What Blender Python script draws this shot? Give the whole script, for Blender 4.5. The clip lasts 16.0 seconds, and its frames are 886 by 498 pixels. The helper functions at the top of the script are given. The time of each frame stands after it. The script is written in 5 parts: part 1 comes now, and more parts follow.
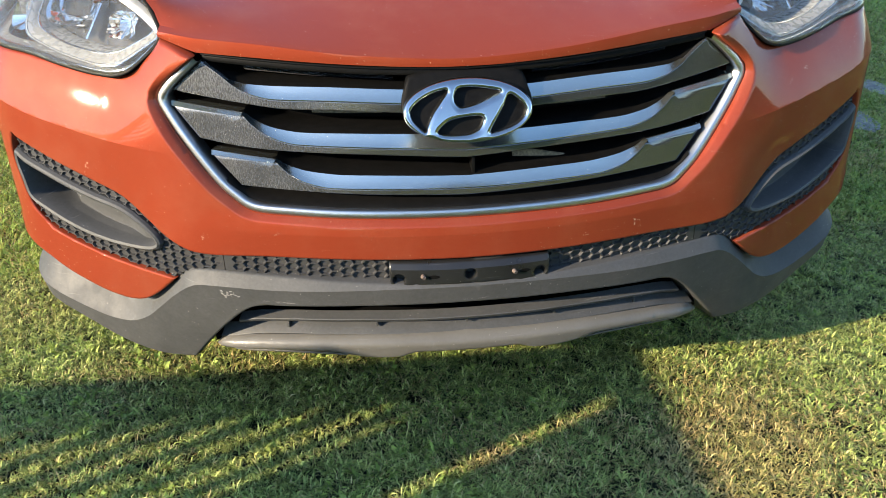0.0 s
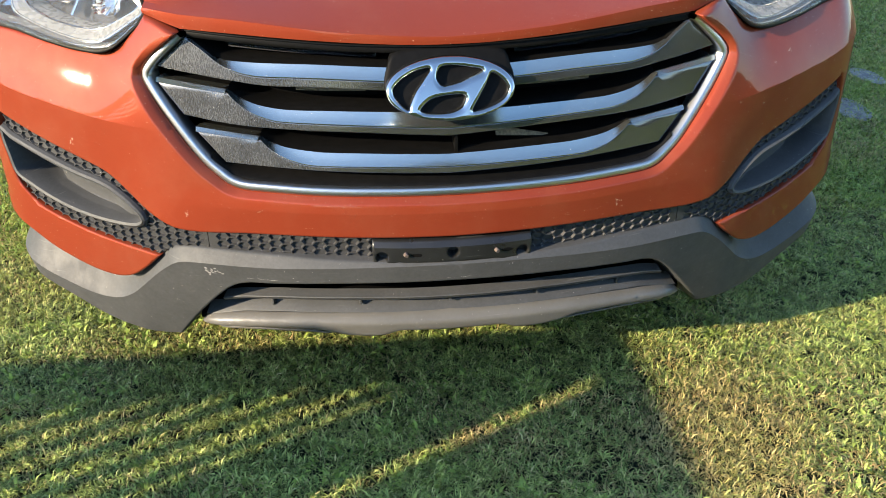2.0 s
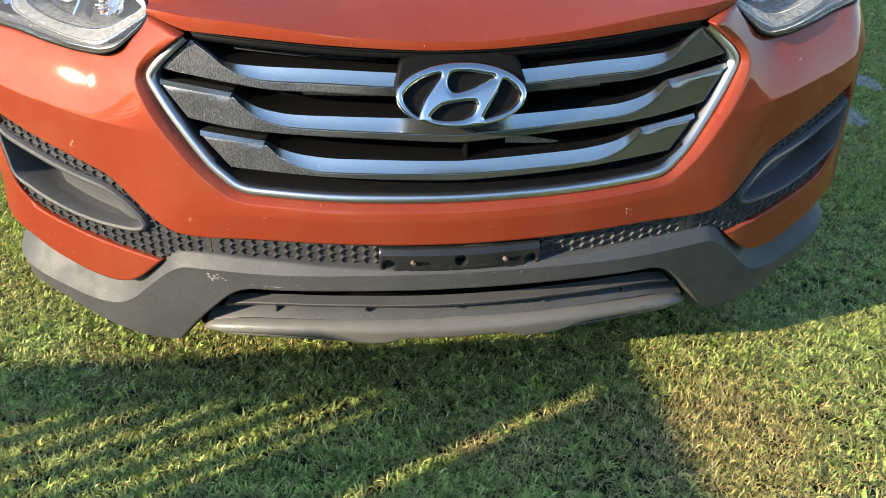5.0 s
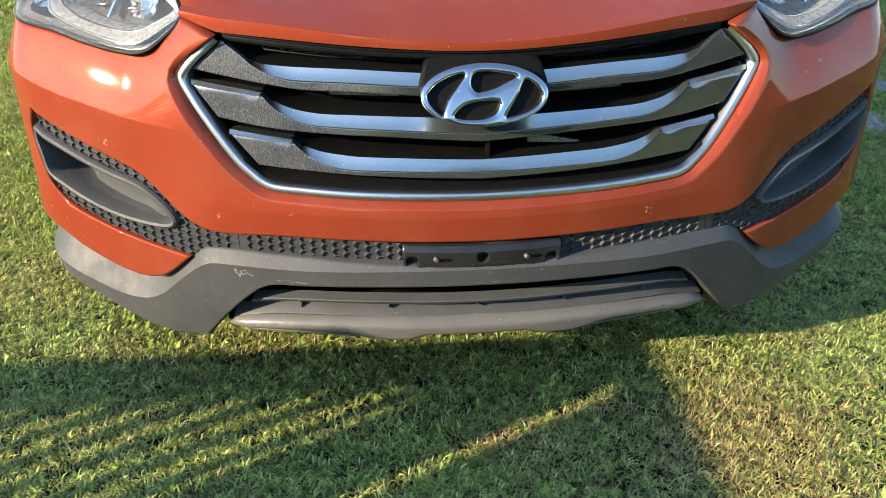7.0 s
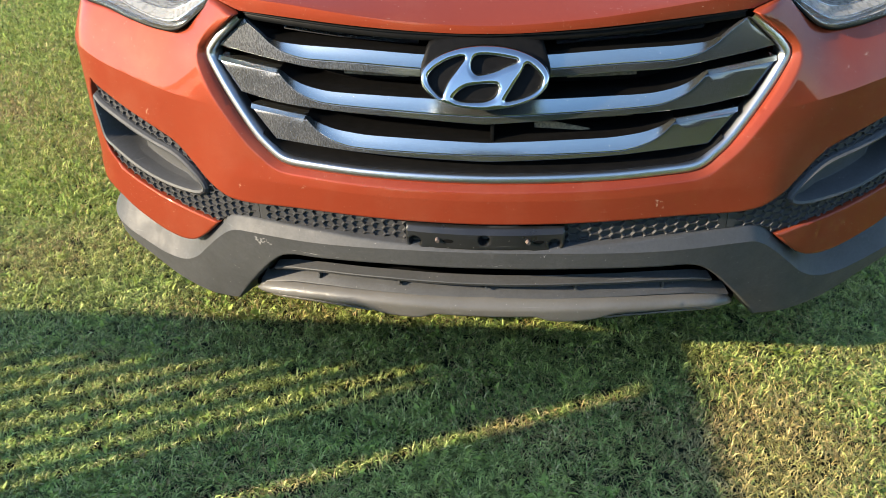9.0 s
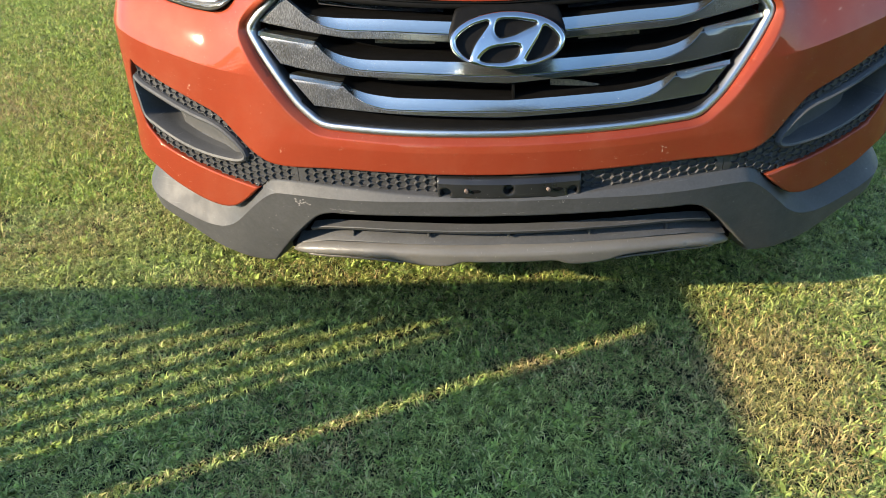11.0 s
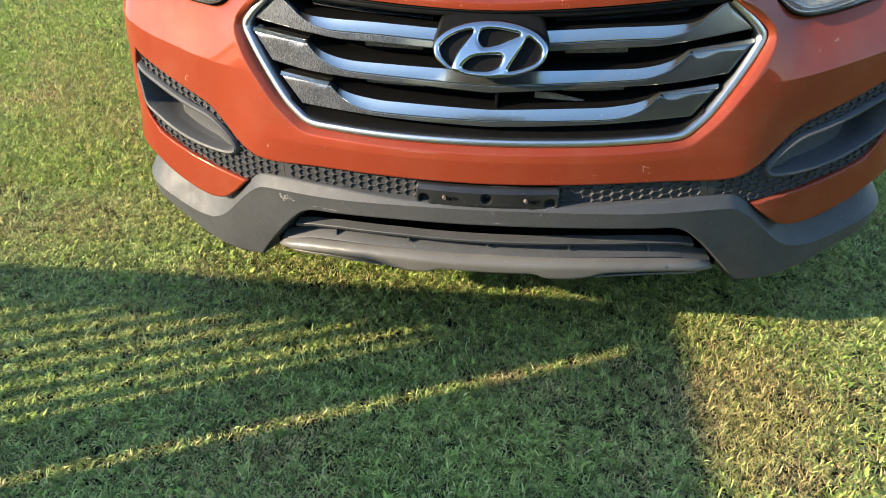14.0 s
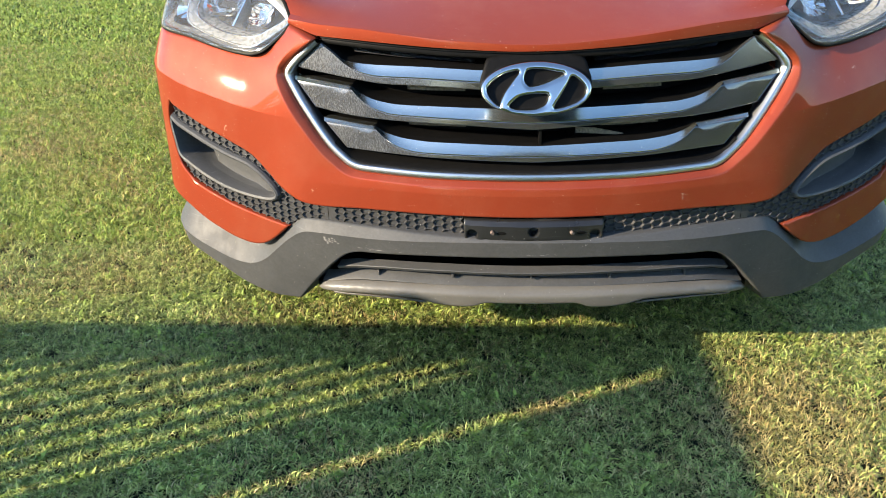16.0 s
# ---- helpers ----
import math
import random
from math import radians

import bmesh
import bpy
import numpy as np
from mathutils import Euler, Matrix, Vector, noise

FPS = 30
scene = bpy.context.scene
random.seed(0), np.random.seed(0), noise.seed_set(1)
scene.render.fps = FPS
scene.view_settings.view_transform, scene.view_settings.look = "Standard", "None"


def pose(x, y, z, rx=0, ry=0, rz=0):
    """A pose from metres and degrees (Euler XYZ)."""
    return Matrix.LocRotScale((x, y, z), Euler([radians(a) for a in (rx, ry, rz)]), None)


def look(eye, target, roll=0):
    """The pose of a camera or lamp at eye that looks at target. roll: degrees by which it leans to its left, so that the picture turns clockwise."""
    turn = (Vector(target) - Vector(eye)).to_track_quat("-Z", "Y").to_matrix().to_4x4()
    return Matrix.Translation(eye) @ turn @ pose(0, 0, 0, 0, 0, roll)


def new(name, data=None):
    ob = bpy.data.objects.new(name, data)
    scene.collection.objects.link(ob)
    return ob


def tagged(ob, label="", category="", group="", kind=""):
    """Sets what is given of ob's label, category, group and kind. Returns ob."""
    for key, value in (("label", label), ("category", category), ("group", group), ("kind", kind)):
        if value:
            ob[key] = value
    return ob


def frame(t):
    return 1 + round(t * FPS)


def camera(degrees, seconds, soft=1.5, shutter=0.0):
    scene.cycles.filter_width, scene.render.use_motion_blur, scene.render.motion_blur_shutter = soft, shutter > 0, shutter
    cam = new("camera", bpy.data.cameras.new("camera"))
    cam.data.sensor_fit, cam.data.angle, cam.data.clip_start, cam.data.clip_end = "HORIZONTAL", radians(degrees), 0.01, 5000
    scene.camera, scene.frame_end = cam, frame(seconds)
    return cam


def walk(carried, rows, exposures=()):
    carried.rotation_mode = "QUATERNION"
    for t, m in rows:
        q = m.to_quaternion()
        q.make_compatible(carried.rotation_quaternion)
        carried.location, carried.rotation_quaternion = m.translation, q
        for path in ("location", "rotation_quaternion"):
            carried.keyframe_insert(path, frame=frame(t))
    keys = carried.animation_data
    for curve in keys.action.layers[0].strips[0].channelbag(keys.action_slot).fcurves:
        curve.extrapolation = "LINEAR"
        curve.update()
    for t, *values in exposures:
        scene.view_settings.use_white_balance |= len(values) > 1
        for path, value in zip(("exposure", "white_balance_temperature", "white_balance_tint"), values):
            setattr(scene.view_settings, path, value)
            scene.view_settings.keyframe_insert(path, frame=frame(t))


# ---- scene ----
from mathutils import geometry

cam = camera(56.64, 16.0, soft=0.3)
ROWS = [
    (0.0, -0.1729, -1.3338, 1.2770, 60.576, 0.965, -5.841),
    (0.5, -0.1642, -1.3425, 1.2676, 60.596, 0.903, -5.899),
    (1.0, -0.1562, -1.3340, 1.2661, 60.364, 0.945, -5.973),
    (1.5, -0.1579, -1.3384, 1.2626, 59.929, 0.803, -5.870),
    (2.0, -0.1463, -1.3555, 1.2618, 59.902, 0.510, -5.733),
    (2.5, -0.1431, -1.3540, 1.2666, 59.855, 0.360, -5.741),
    (3.0, -0.1646, -1.3468, 1.2675, 59.847, 0.039, -5.723),
    (3.5, -0.1779, -1.3386, 1.2658, 59.774, -0.286, -5.746),
    (4.0, -0.1814, -1.3271, 1.2666, 59.774, -0.478, -5.712),
    (6.5, -0.1996, -1.3410, 1.2673, 60.071, -0.331, -6.231),
    (7.0, -0.1933, -1.3564, 1.2652, 60.248, 0.012, -5.025),
    (7.5, -0.1152, -1.3645, 1.2681, 60.245, 1.063, -3.180),
    (8.0, -0.0152, -1.3658, 1.2708, 60.571, 1.199, 0.185),
    (8.5, 0.0517, -1.3625, 1.2702, 60.418, 0.999, 4.167),
    (9.0, 0.0767, -1.3816, 1.2574, 59.668, 1.657, 5.591),
    (9.5, 0.0344, -1.4359, 1.2473, 59.447, 2.032, 5.391),
    (12.0, -0.0239, -1.5845, 1.2692, 59.312, 0.780, 0.780),
    (12.5, 0.0641, -1.5669, 1.2667, 60.521, 0.386, 3.081),
    (13.0, 0.1453, -1.5486, 1.2665, 60.837, 0.329, 6.172),
    (13.5, 0.1731, -1.5467, 1.2445, 60.844, 0.319, 6.960),
    (14.0, 0.1137, -1.5852, 1.2355, 60.718, 0.530, 7.261),
    (14.5, 0.0005, -1.6192, 1.2400, 60.775, 1.281, 6.734),
    (15.0, -0.0543, -1.6522, 1.2566, 60.891, 1.974, 5.460),
    (15.5, -0.0799, -1.6500, 1.2543, 62.386, 1.867, 3.820),
    (16.0, -0.0913, -1.6417, 1.2572, 63.198, 1.611, 2.969),
]
EDGES = [
    (4.2, look((-0.180, -1.316, 1.269), (0.011, 0.397, 0.255), 0.6)),
    (6.3, look((-0.191, -1.339, 1.267), (0.002, 0.384, 0.269), 0.3)),
    (9.7, look((0.018, -1.465, 1.259), (-0.181, 0.242, 0.236), -2.9)),
    (11.8, look((-0.046, -1.599, 1.257), (-0.092, 0.124, 0.244), -1.5)),
]
walk(cam, sorted([(t, pose(x, y, z, rx, ry, rz)) for t, x, y, z, rx, ry, rz in ROWS] + EDGES, key=lambda row: row[0]), exposures=((0.0, 1.72), (12.0, 1.72), (14.0, 1.80), (16.0, 1.86)))

# ---------------------------------------------------------------- world and sun
SUN_EL, SUN_AZ = 20.0, 25.0        # the light travels towards +x, turned SUN_AZ to +y
ray_x, ray_y = math.cos(radians(SUN_AZ)), math.sin(radians(SUN_AZ))
world = bpy.data.worlds.new("sky")
scene.world = world
world.use_nodes = True
wn = world.node_tree.nodes
sky = wn.new("ShaderNodeTexSky")
sky.sky_type = "NISHITA"
sky.sun_disc = False
sky.sun_elevation = radians(SUN_EL)
sky.sun_rotation = math.atan2(-ray_x, -ray_y)
sky.air_density, sky.dust_density, sky.ozone_density = 1.0, 0.1, 2.6
world.node_tree.links.new(sky.outputs[0], wn["Background"].inputs[0])
wn["Background"].inputs[1].default_value = 0.15
sun = new("sun", bpy.data.lights.new("sun", "SUN"))
sun.data.energy, sun.data.angle, sun.data.color = 4.3, radians(0.5), (1.0, 0.84, 0.61)
sun.matrix_world = look((0, 0, 0), (ray_x * math.cos(radians(SUN_EL)), ray_y * math.cos(radians(SUN_EL)), -math.sin(radians(SUN_EL))))


# ---------------------------------------------------------------- materials
class Mat:
    """A node material with short calls for its nodes."""

    def __init__(self, name):
        self.mat = bpy.data.materials.new(name)
        self.mat.use_nodes = True
        self.tree = self.mat.node_tree
        self.bsdf = self.tree.nodes["Principled BSDF"]
        self.out = self.tree.nodes["Material Output"]

    def node(self, kind, **values):
        n = self.tree.nodes.new("ShaderNode" + kind)
        for key, value in values.items():
            n.inputs[key.replace("_", " ")].default_value = value
        return n

    def link(self, a, b):
        self.tree.links.new(a, b)

    def set(self, **values):
        for key, value in values.items():
            self.bsdf.inputs[key.replace("_", " ")].default_value = value
        return self

    def place(self):
        return self.node("TexCoord").outputs["Object"]

    def noise(self, scale, detail=4.0, rough=0.55, place=None):
        n = self.node("TexNoise", Scale=scale, Detail=detail, Roughness=rough)
        self.link(place or self.place(), n.inputs["Vector"])
        return n.outputs["Fac"]

    def ramp(self, fac, *stops):
        n = self.node("ValToRGB")
        ramp = n.color_ramp
        while len(ramp.elements) < len(stops):
            ramp.elements.new(0.5)
        for element, (at, colour) in zip(ramp.elements, stops):
            element.position = at
            element.color = (*colour, 1) if not isinstance(colour, float) else (colour, colour, colour, 1)
        self.link(fac, n.inputs[0])
        return n.outputs[0]

    def mix(self, fac, a, b):
        n = self.tree.nodes.new("ShaderNodeMix")
        n.data_type = "RGBA"
        for value, slot in ((fac, n.inputs[0]), (a, n.inputs[6]), (b, n.inputs[7])):
            if isinstance(value, (int, float)):
                slot.default_value = value
            elif isinstance(value, tuple):
                slot.default_value = (*value, 1)
            else:
                self.link(value, slot)
        return n.outputs[2]

    def math(self, op, a, b=0.0):
        n = self.node("Math")
        n.operation = op
        for value, slot in ((a, n.inputs[0]), (b, n.inputs[1])):
            if isinstance(value, (int, float)):
                slot.default_value = value
            else:
                self.link(value, slot)
        return n.outputs[0]

    def specks(self, scale, size, share):
        """Small dots, 1 inside: one cell in a few carries one."""
        v = self.node("TexVoronoi", Scale=scale, Randomness=1.0)
        self.link(self.place(), v.inputs["Vector"])
        near = self.math("LESS_THAN", v.outputs["Distance"], size)
        pick = self.node("SeparateColor")
        self.link(v.outputs["Color"], pick.inputs[0])
        return self.math("MULTIPLY", near, self.math("LESS_THAN", pick.outputs[0], share))

    def bump(self, height, strength, distance=0.002):
        n = self.node("Bump", Strength=strength, Distance=distance)
        self.link(height, n.inputs["Height"])
        self.link(n.outputs[0], self.bsdf.inputs["Normal"])

    def base(self, colour):
        self.link(colour, self.bsdf.inputs["Base Color"])
        return self

    def rough(self, value):
        self.link(value, self.bsdf.inputs["Roughness"])
        return self


def make_paint():
    m = Mat("orange_metallic_paint").set(Metallic=0.22, Roughness=0.52, Coat_Weight=0.60, Coat_Roughness=0.04, Coat_IOR=1.45, Specular_IOR_Level=0.03)
    flake = m.ramp(m.noise(1100, 2), (0.3, (0.164, 0.0254, 0.0107)), (0.7, (0.232, 0.0396, 0.0165)))
    haze = m.ramp(m.noise(6, 6, 0.65), (0.48, 0.0), (0.78, 0.07))
    dusty = m.mix(haze, flake, (0.50, 0.30, 0.18))
    dots = m.math("MAXIMUM", m.specks(30, 0.030, 0.30), m.math("MAXIMUM", m.specks(150, 0.095, 0.26), m.specks(70, 0.050, 0.50)))
    m.base(m.mix(m.math("MULTIPLY", dots, 0.55), dusty, (0.75, 0.62, 0.48)))
    m.rough(m.math("ADD", 0.52, m.math("MULTIPLY", dots, 0.4)))
    m.link(m.math("SUBTRACT", 0.22, m.math("MULTIPLY", dots, 0.22)), m.bsdf.inputs["Metallic"])
    orange_peel = m.noise(160, 2)
    fine = m.node("Bump", Strength=0.012, Distance=0.002)
    m.link(orange_peel, fine.inputs["Height"])
    m.link(fine.outputs[0], m.bsdf.inputs["Coat Normal"])
    return m.mat


def make_plastic(name, low, high, rough, grain=600, bump=0.25, gloss=0.35, mottle=0.3):
    m = Mat(name).set(Specular_IOR_Level=gloss)
    tone = m.ramp(m.noise(9, 6, 0.65), (0.3, low), (0.7, high))
    scuff = m.ramp(m.noise(34, 8, 0.75), (0.60, 0.0), (0.78, 0.5))
    dots = m.math("MAXIMUM", m.specks(48, 0.045, 0.30), m.specks(130, 0.085, 0.16))
    dust = m.mix(scuff, tone, tuple(min(1.0, c * 1.7 + 0.01) for c in high))
    fine = m.mix(m.ramp(m.noise(150, 5, 0.75), (0.36, 0.0), (0.66, mottle)), dust, tuple(c * 0.45 for c in low))
    stretch = m.node("Mapping")
    stretch.inputs["Scale"].default_value = (9.0, 9.0, 420.0)
    stretch.inputs["Rotation"].default_value = (0.0, 0.12, 0.0)
    m.link(m.place(), stretch.inputs["Vector"])
    scratch = m.math("MULTIPLY", m.ramp(m.noise(1.0, 2, 0.5, stretch.outputs[0]), (0.68, 0.0), (0.74, 0.30)), m.ramp(m.noise(7, 3), (0.48, 0.0), (0.60, 1.0)))
    fine = m.mix(scratch, fine, (0.22, 0.22, 0.21))
    m.base(m.mix(m.math("MULTIPLY", dots, 0.7), fine, (0.52, 0.50, 0.46)))
    m.rough(m.ramp(m.noise(25, 5), (0.3, rough - 0.06), (0.7, rough + 0.08)))
    m.bump(m.noise(grain, 2), bump, 0.0006)
    return m.mat


def make_metal(name, colour, rough, dust=0.0, dust_colour=(0.30, 0.27, 0.22), metallic=1.0, grain=0.0, fade=()):
    m = Mat(name).set(Metallic=metallic)
    streak = m.node("Mapping")
    streak.inputs["Scale"].default_value = (640.0, 640.0, 170.0)
    m.link(m.place(), streak.inputs["Vector"])
    film = m.math("MULTIPLY", m.ramp(m.noise(1.0, 4, 0.7, streak.outputs[0]), (0.40, 0.45), (0.66, 1.0)), m.ramp(m.noise(11, 4, 0.6), (0.30, dust * 0.55), (0.75, dust)))
    dots = m.math("MULTIPLY", m.math("MAXIMUM", m.specks(150, 0.10, 0.10 + dust * 0.8), m.specks(60, 0.05, 0.10 + dust * 0.4)), 0.8)
    grime = m.math("MAXIMUM", film, dots)
    if fade:
        across = m.node("SeparateXYZ")
        m.link(m.place(), across.inputs[0])
        ragged = m.math("ADD", across.outputs[0], m.math("MULTIPLY", m.noise(14, 5, 0.7), 0.18))
        grime = m.math("MULTIPLY", grime, m.ramp(m.math("ADD", ragged, 0.5), (fade[0] + 0.5, 1.0), (fade[1] + 0.5, fade[2])))
    bright = tuple(min(1.0, 4.0 * c) for c in dust_colour)
    m.base(m.mix(m.math("MULTIPLY", dots, min(1.0, dust * 1.2)), m.mix(grime, colour, dust_colour), bright))
    m.rough(m.math("ADD", rough, m.math("MULTIPLY", grime, 0.5)))
    m.link(m.math("SUBTRACT", metallic, m.math("MULTIPLY", grime, metallic)), m.bsdf.inputs["Metallic"])
    if grain:
        m.bump(m.noise(700, 2), grain, 0.0004)
    return m.mat


def make_glass(name, tint=(1, 1, 1), rough=0.03):
    m = Mat(name)
    clear = m.node("BsdfTransparent")
    clear.inputs[0].default_value = (*tint, 1)
    gloss = m.node("BsdfGlossy", Roughness=rough)
    fresnel = m.node("Fresnel", IOR=1.48)
    mixer = m.node("MixShader")
    m.link(m.math("MULTIPLY", fresnel.outputs[0], 1.0), mixer.inputs[0])
    m.link(clear.outputs[0], mixer.inputs[1])
    m.link(gloss.outputs[0], mixer.inputs[2])
    film = m.node("BsdfDiffuse")
    film.inputs[0].default_value = (0.6, 0.6, 0.55, 1)
    dusty = m.node("MixShader")
    m.link(m.ramp(m.noise(20, 6, 0.7), (0.35, 0.04), (0.8, 0.09)), dusty.inputs[0])
    m.link(mixer.outputs[0], dusty.inputs[1])
    m.link(film.outputs[0], dusty.inputs[2])
    m.link(dusty.outputs[0], m.out.inputs[0])
    return m.mat


def make_grass(name, palette, back=0.26, sheen=0.14):
    """Thin blades that differ one by one and lean to yellow in some places."""
    m = Mat(name).set(Roughness=0.48, Specular_IOR_Level=sheen)
    alone = m.node("NewGeometry").outputs["Random Per Island"]
    place = m.place()
    patch = m.noise(2.3, 4, 0.6, place)
    tuft = m.noise(26.0, 2, 0.5, place)
    own = m.ramp(alone, *palette)
    mellow = m.ramp(m.math("ADD", m.math("MULTIPLY", patch, 0.65), m.math("MULTIPLY", tuft, 0.35)), (0.45, 0.03), (0.62, 0.42))
    # random spots darker and lighter: shade of hollows between tufts put into the colour
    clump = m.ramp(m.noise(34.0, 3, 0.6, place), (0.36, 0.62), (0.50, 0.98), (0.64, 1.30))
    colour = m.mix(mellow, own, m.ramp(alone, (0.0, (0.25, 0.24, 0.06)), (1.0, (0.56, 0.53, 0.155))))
    hollow_shaded = m.tree.nodes.new("ShaderNodeMix")
    hollow_shaded.data_type, hollow_shaded.blend_type = "RGBA", "MULTIPLY"
    hollow_shaded.inputs[0].default_value = 1.0
    m.link(colour, hollow_shaded.inputs[6])
    m.link(clump, hollow_shaded.inputs[7])
    colour = hollow_shaded.outputs[2]
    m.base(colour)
    thin = m.node("BsdfTranslucent")
    m.link(m.mix(0.35, colour, (0.35, 0.36, 0.07)), thin.inputs[0])
    mixer = m.node("MixShader", Fac=back)
    m.link(m.bsdf.outputs[0], mixer.inputs[1])
    m.link(thin.outputs[0], mixer.inputs[2])
    m.link(mixer.outputs[0], m.out.inputs[0])
    return m.mat


def make_soil():
    m = Mat("shaded_lawn_soil").set(Roughness=0.95, Specular_IOR_Level=0.1)
    # near-black under the dense blades: shade between them put into the soil colour
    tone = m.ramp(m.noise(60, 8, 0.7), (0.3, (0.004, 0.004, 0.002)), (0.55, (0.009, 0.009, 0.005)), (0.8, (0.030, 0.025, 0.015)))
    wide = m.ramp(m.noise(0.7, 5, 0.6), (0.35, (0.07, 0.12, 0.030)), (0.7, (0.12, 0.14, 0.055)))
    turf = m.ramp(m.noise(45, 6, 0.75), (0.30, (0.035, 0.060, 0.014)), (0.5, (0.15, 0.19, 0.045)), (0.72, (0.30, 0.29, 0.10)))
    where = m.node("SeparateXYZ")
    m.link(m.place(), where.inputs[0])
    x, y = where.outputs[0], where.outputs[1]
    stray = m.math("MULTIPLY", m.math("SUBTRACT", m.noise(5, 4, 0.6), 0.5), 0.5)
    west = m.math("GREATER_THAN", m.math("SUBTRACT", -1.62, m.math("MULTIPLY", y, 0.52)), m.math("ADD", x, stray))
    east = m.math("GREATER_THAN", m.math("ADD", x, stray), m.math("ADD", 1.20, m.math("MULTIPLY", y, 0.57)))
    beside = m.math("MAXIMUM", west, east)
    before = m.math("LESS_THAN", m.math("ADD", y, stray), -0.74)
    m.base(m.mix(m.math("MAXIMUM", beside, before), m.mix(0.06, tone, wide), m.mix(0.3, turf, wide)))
    m.bump(m.noise(120, 6), 0.8, 0.02)
    return m.mat


def make_plain(name, low, high, rough=0.8, scale=20.0, metallic=0.0, gloss=0.5):
    m = Mat(name).set(Metallic=metallic, Specular_IOR_Level=gloss)
    m.base(m.ramp(m.noise(scale, 6, 0.65), (0.3, low), (0.7, high)))
    m.rough(m.ramp(m.noise(scale * 3, 4), (0.3, max(0.02, rough - 0.05)), (0.7, rough + 0.05)))
    m.bump(m.noise(scale * 12, 3), 0.15, 0.001)
    return m.mat


PAINT = make_paint()
TRIM = make_plastic("grey_bumper_plastic", (0.049, 0.050, 0.051), (0.067, 0.067, 0.068), 0.56, gloss=0.30, mottle=0.35)
MESH = make_plastic("dark_grey_mesh_plastic", (0.030, 0.030, 0.032), (0.042, 0.042, 0.043), 0.52)
SKID = make_plastic("silver_grey_skid_paint", (0.098, 0.092, 0.083), (0.124, 0.117, 0.106), 0.36, mottle=0.12)
BLACK = make_plain("black_plastic", (0.0030, 0.0030, 0.0030), (0.0065, 0.0062, 0.0060), 0.48, 60, 0.0, 0.07)
# for black sheets that stand in for the unlit depth behind openings
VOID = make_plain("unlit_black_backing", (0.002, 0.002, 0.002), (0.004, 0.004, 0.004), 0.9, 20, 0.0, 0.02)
BRACKET = make_plastic("black_bracket_plastic", (0.011, 0.011, 0.012), (0.018, 0.018, 0.018), 0.32, gloss=0.5)
SATIN = make_metal("satin_chrome", (0.535, 0.565, 0.53), 0.24, 0.05)
FRAME = make_metal("bright_satin_chrome", (0.46, 0.46, 0.46), 0.33)
CHROME = make_metal("polished_chrome", (0.42, 0.43, 0.44), 0.08, 0.03)
SMOKED = make_metal("smoked_chrome", (0.150, 0.157, 0.170), 0.07, 0.66, (0.072, 0.067, 0.060), fade=(-0.24, -0.05, 0.45))
SILVER = make_metal("lamp_silver", (0.80, 0.80, 0.78), 0.34, 0.0, (0.3, 0.3, 0.3), 0.7)
MIRROR = make_metal("lamp_reflector", (0.85, 0.85, 0.84), 0.07)
GUN = make_plain("lamp_bezel_grey", (0.26, 0.26, 0.25), (0.34, 0.34, 0.33), 0.24, 30, 0.6)
BOWL = make_plain("lamp_bowl_grey", (0.015, 0.015, 0.016), (0.026, 0.026, 0.026), 0.22, 30)
GUIDE = make_plain("light_guide_silver", (0.27, 0.275, 0.27), (0.34, 0.345, 0.34), 0.28, 30, 0.35)
LENS = make_glass("headlamp_lens")
WINDOW = make_plain("dark_window_glass", (0.010, 0.012, 0.012), (0.014, 0.016, 0.016), 0.06, 5)
RUBBER = make_plain("tyre_rubber", (0.018, 0.018, 0.018), (0.030, 0.029, 0.028), 0.85, 40)
ALLOY = make_plain("wheel_alloy", (0.45, 0.45, 0.46), (0.55, 0.55, 0.56), 0.3, 20, 0.9)
RUST = make_plain("rusty_screw", (0.05, 0.032, 0.026), (0.17, 0.125, 0.10), 0.7, 300)
CORE = make_plain("radiator_core", (0.03, 0.024, 0.016), (0.26, 0.19, 0.11), 0.7, 200)
WOOD = make_plain("weathered_fence_wood", (0.16, 0.13, 0.10), (0.28, 0.23, 0.18), 0.85, 14)
STONE = make_plain("pale_gravel_stone", (0.20, 0.19, 0.17), (0.44, 0.42, 0.38), 0.9, 60)
GRIT = make_plain("gravel_grit", (0.10, 0.095, 0.085), (0.24, 0.23, 0.21), 0.95, 60)
BUG = make_plain("dried_bug_residue", (0.30, 0.16, 0.10), (0.50, 0.35, 0.25), 0.8, 300)
SCUFF = make_plain("pale_scuff", (0.16, 0.16, 0.15), (0.30, 0.29, 0.28), 0.8, 300)
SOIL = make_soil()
LUSH = ((0.0, (0.086, 0.135, 0.038)), (0.30, (0.225, 0.300, 0.082)), (0.60, (0.405, 0.490, 0.135)), (0.88, (0.54, 0.585, 0.170)), (1.0, (0.64, 0.52, 0.26)))
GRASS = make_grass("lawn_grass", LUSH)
# darker copy of the lawn palette: shade between tufts put into the colour
UNDER = make_grass("low_grass_gap_shade", ((0.0, (0.020, 0.032, 0.012)), (0.5, (0.070, 0.100, 0.034)), (0.8, (0.16, 0.18, 0.065)), (1.0, (0.38, 0.30, 0.15))), 0.18)
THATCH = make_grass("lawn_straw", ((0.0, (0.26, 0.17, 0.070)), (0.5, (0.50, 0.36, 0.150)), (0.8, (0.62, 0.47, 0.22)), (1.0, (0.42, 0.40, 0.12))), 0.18)
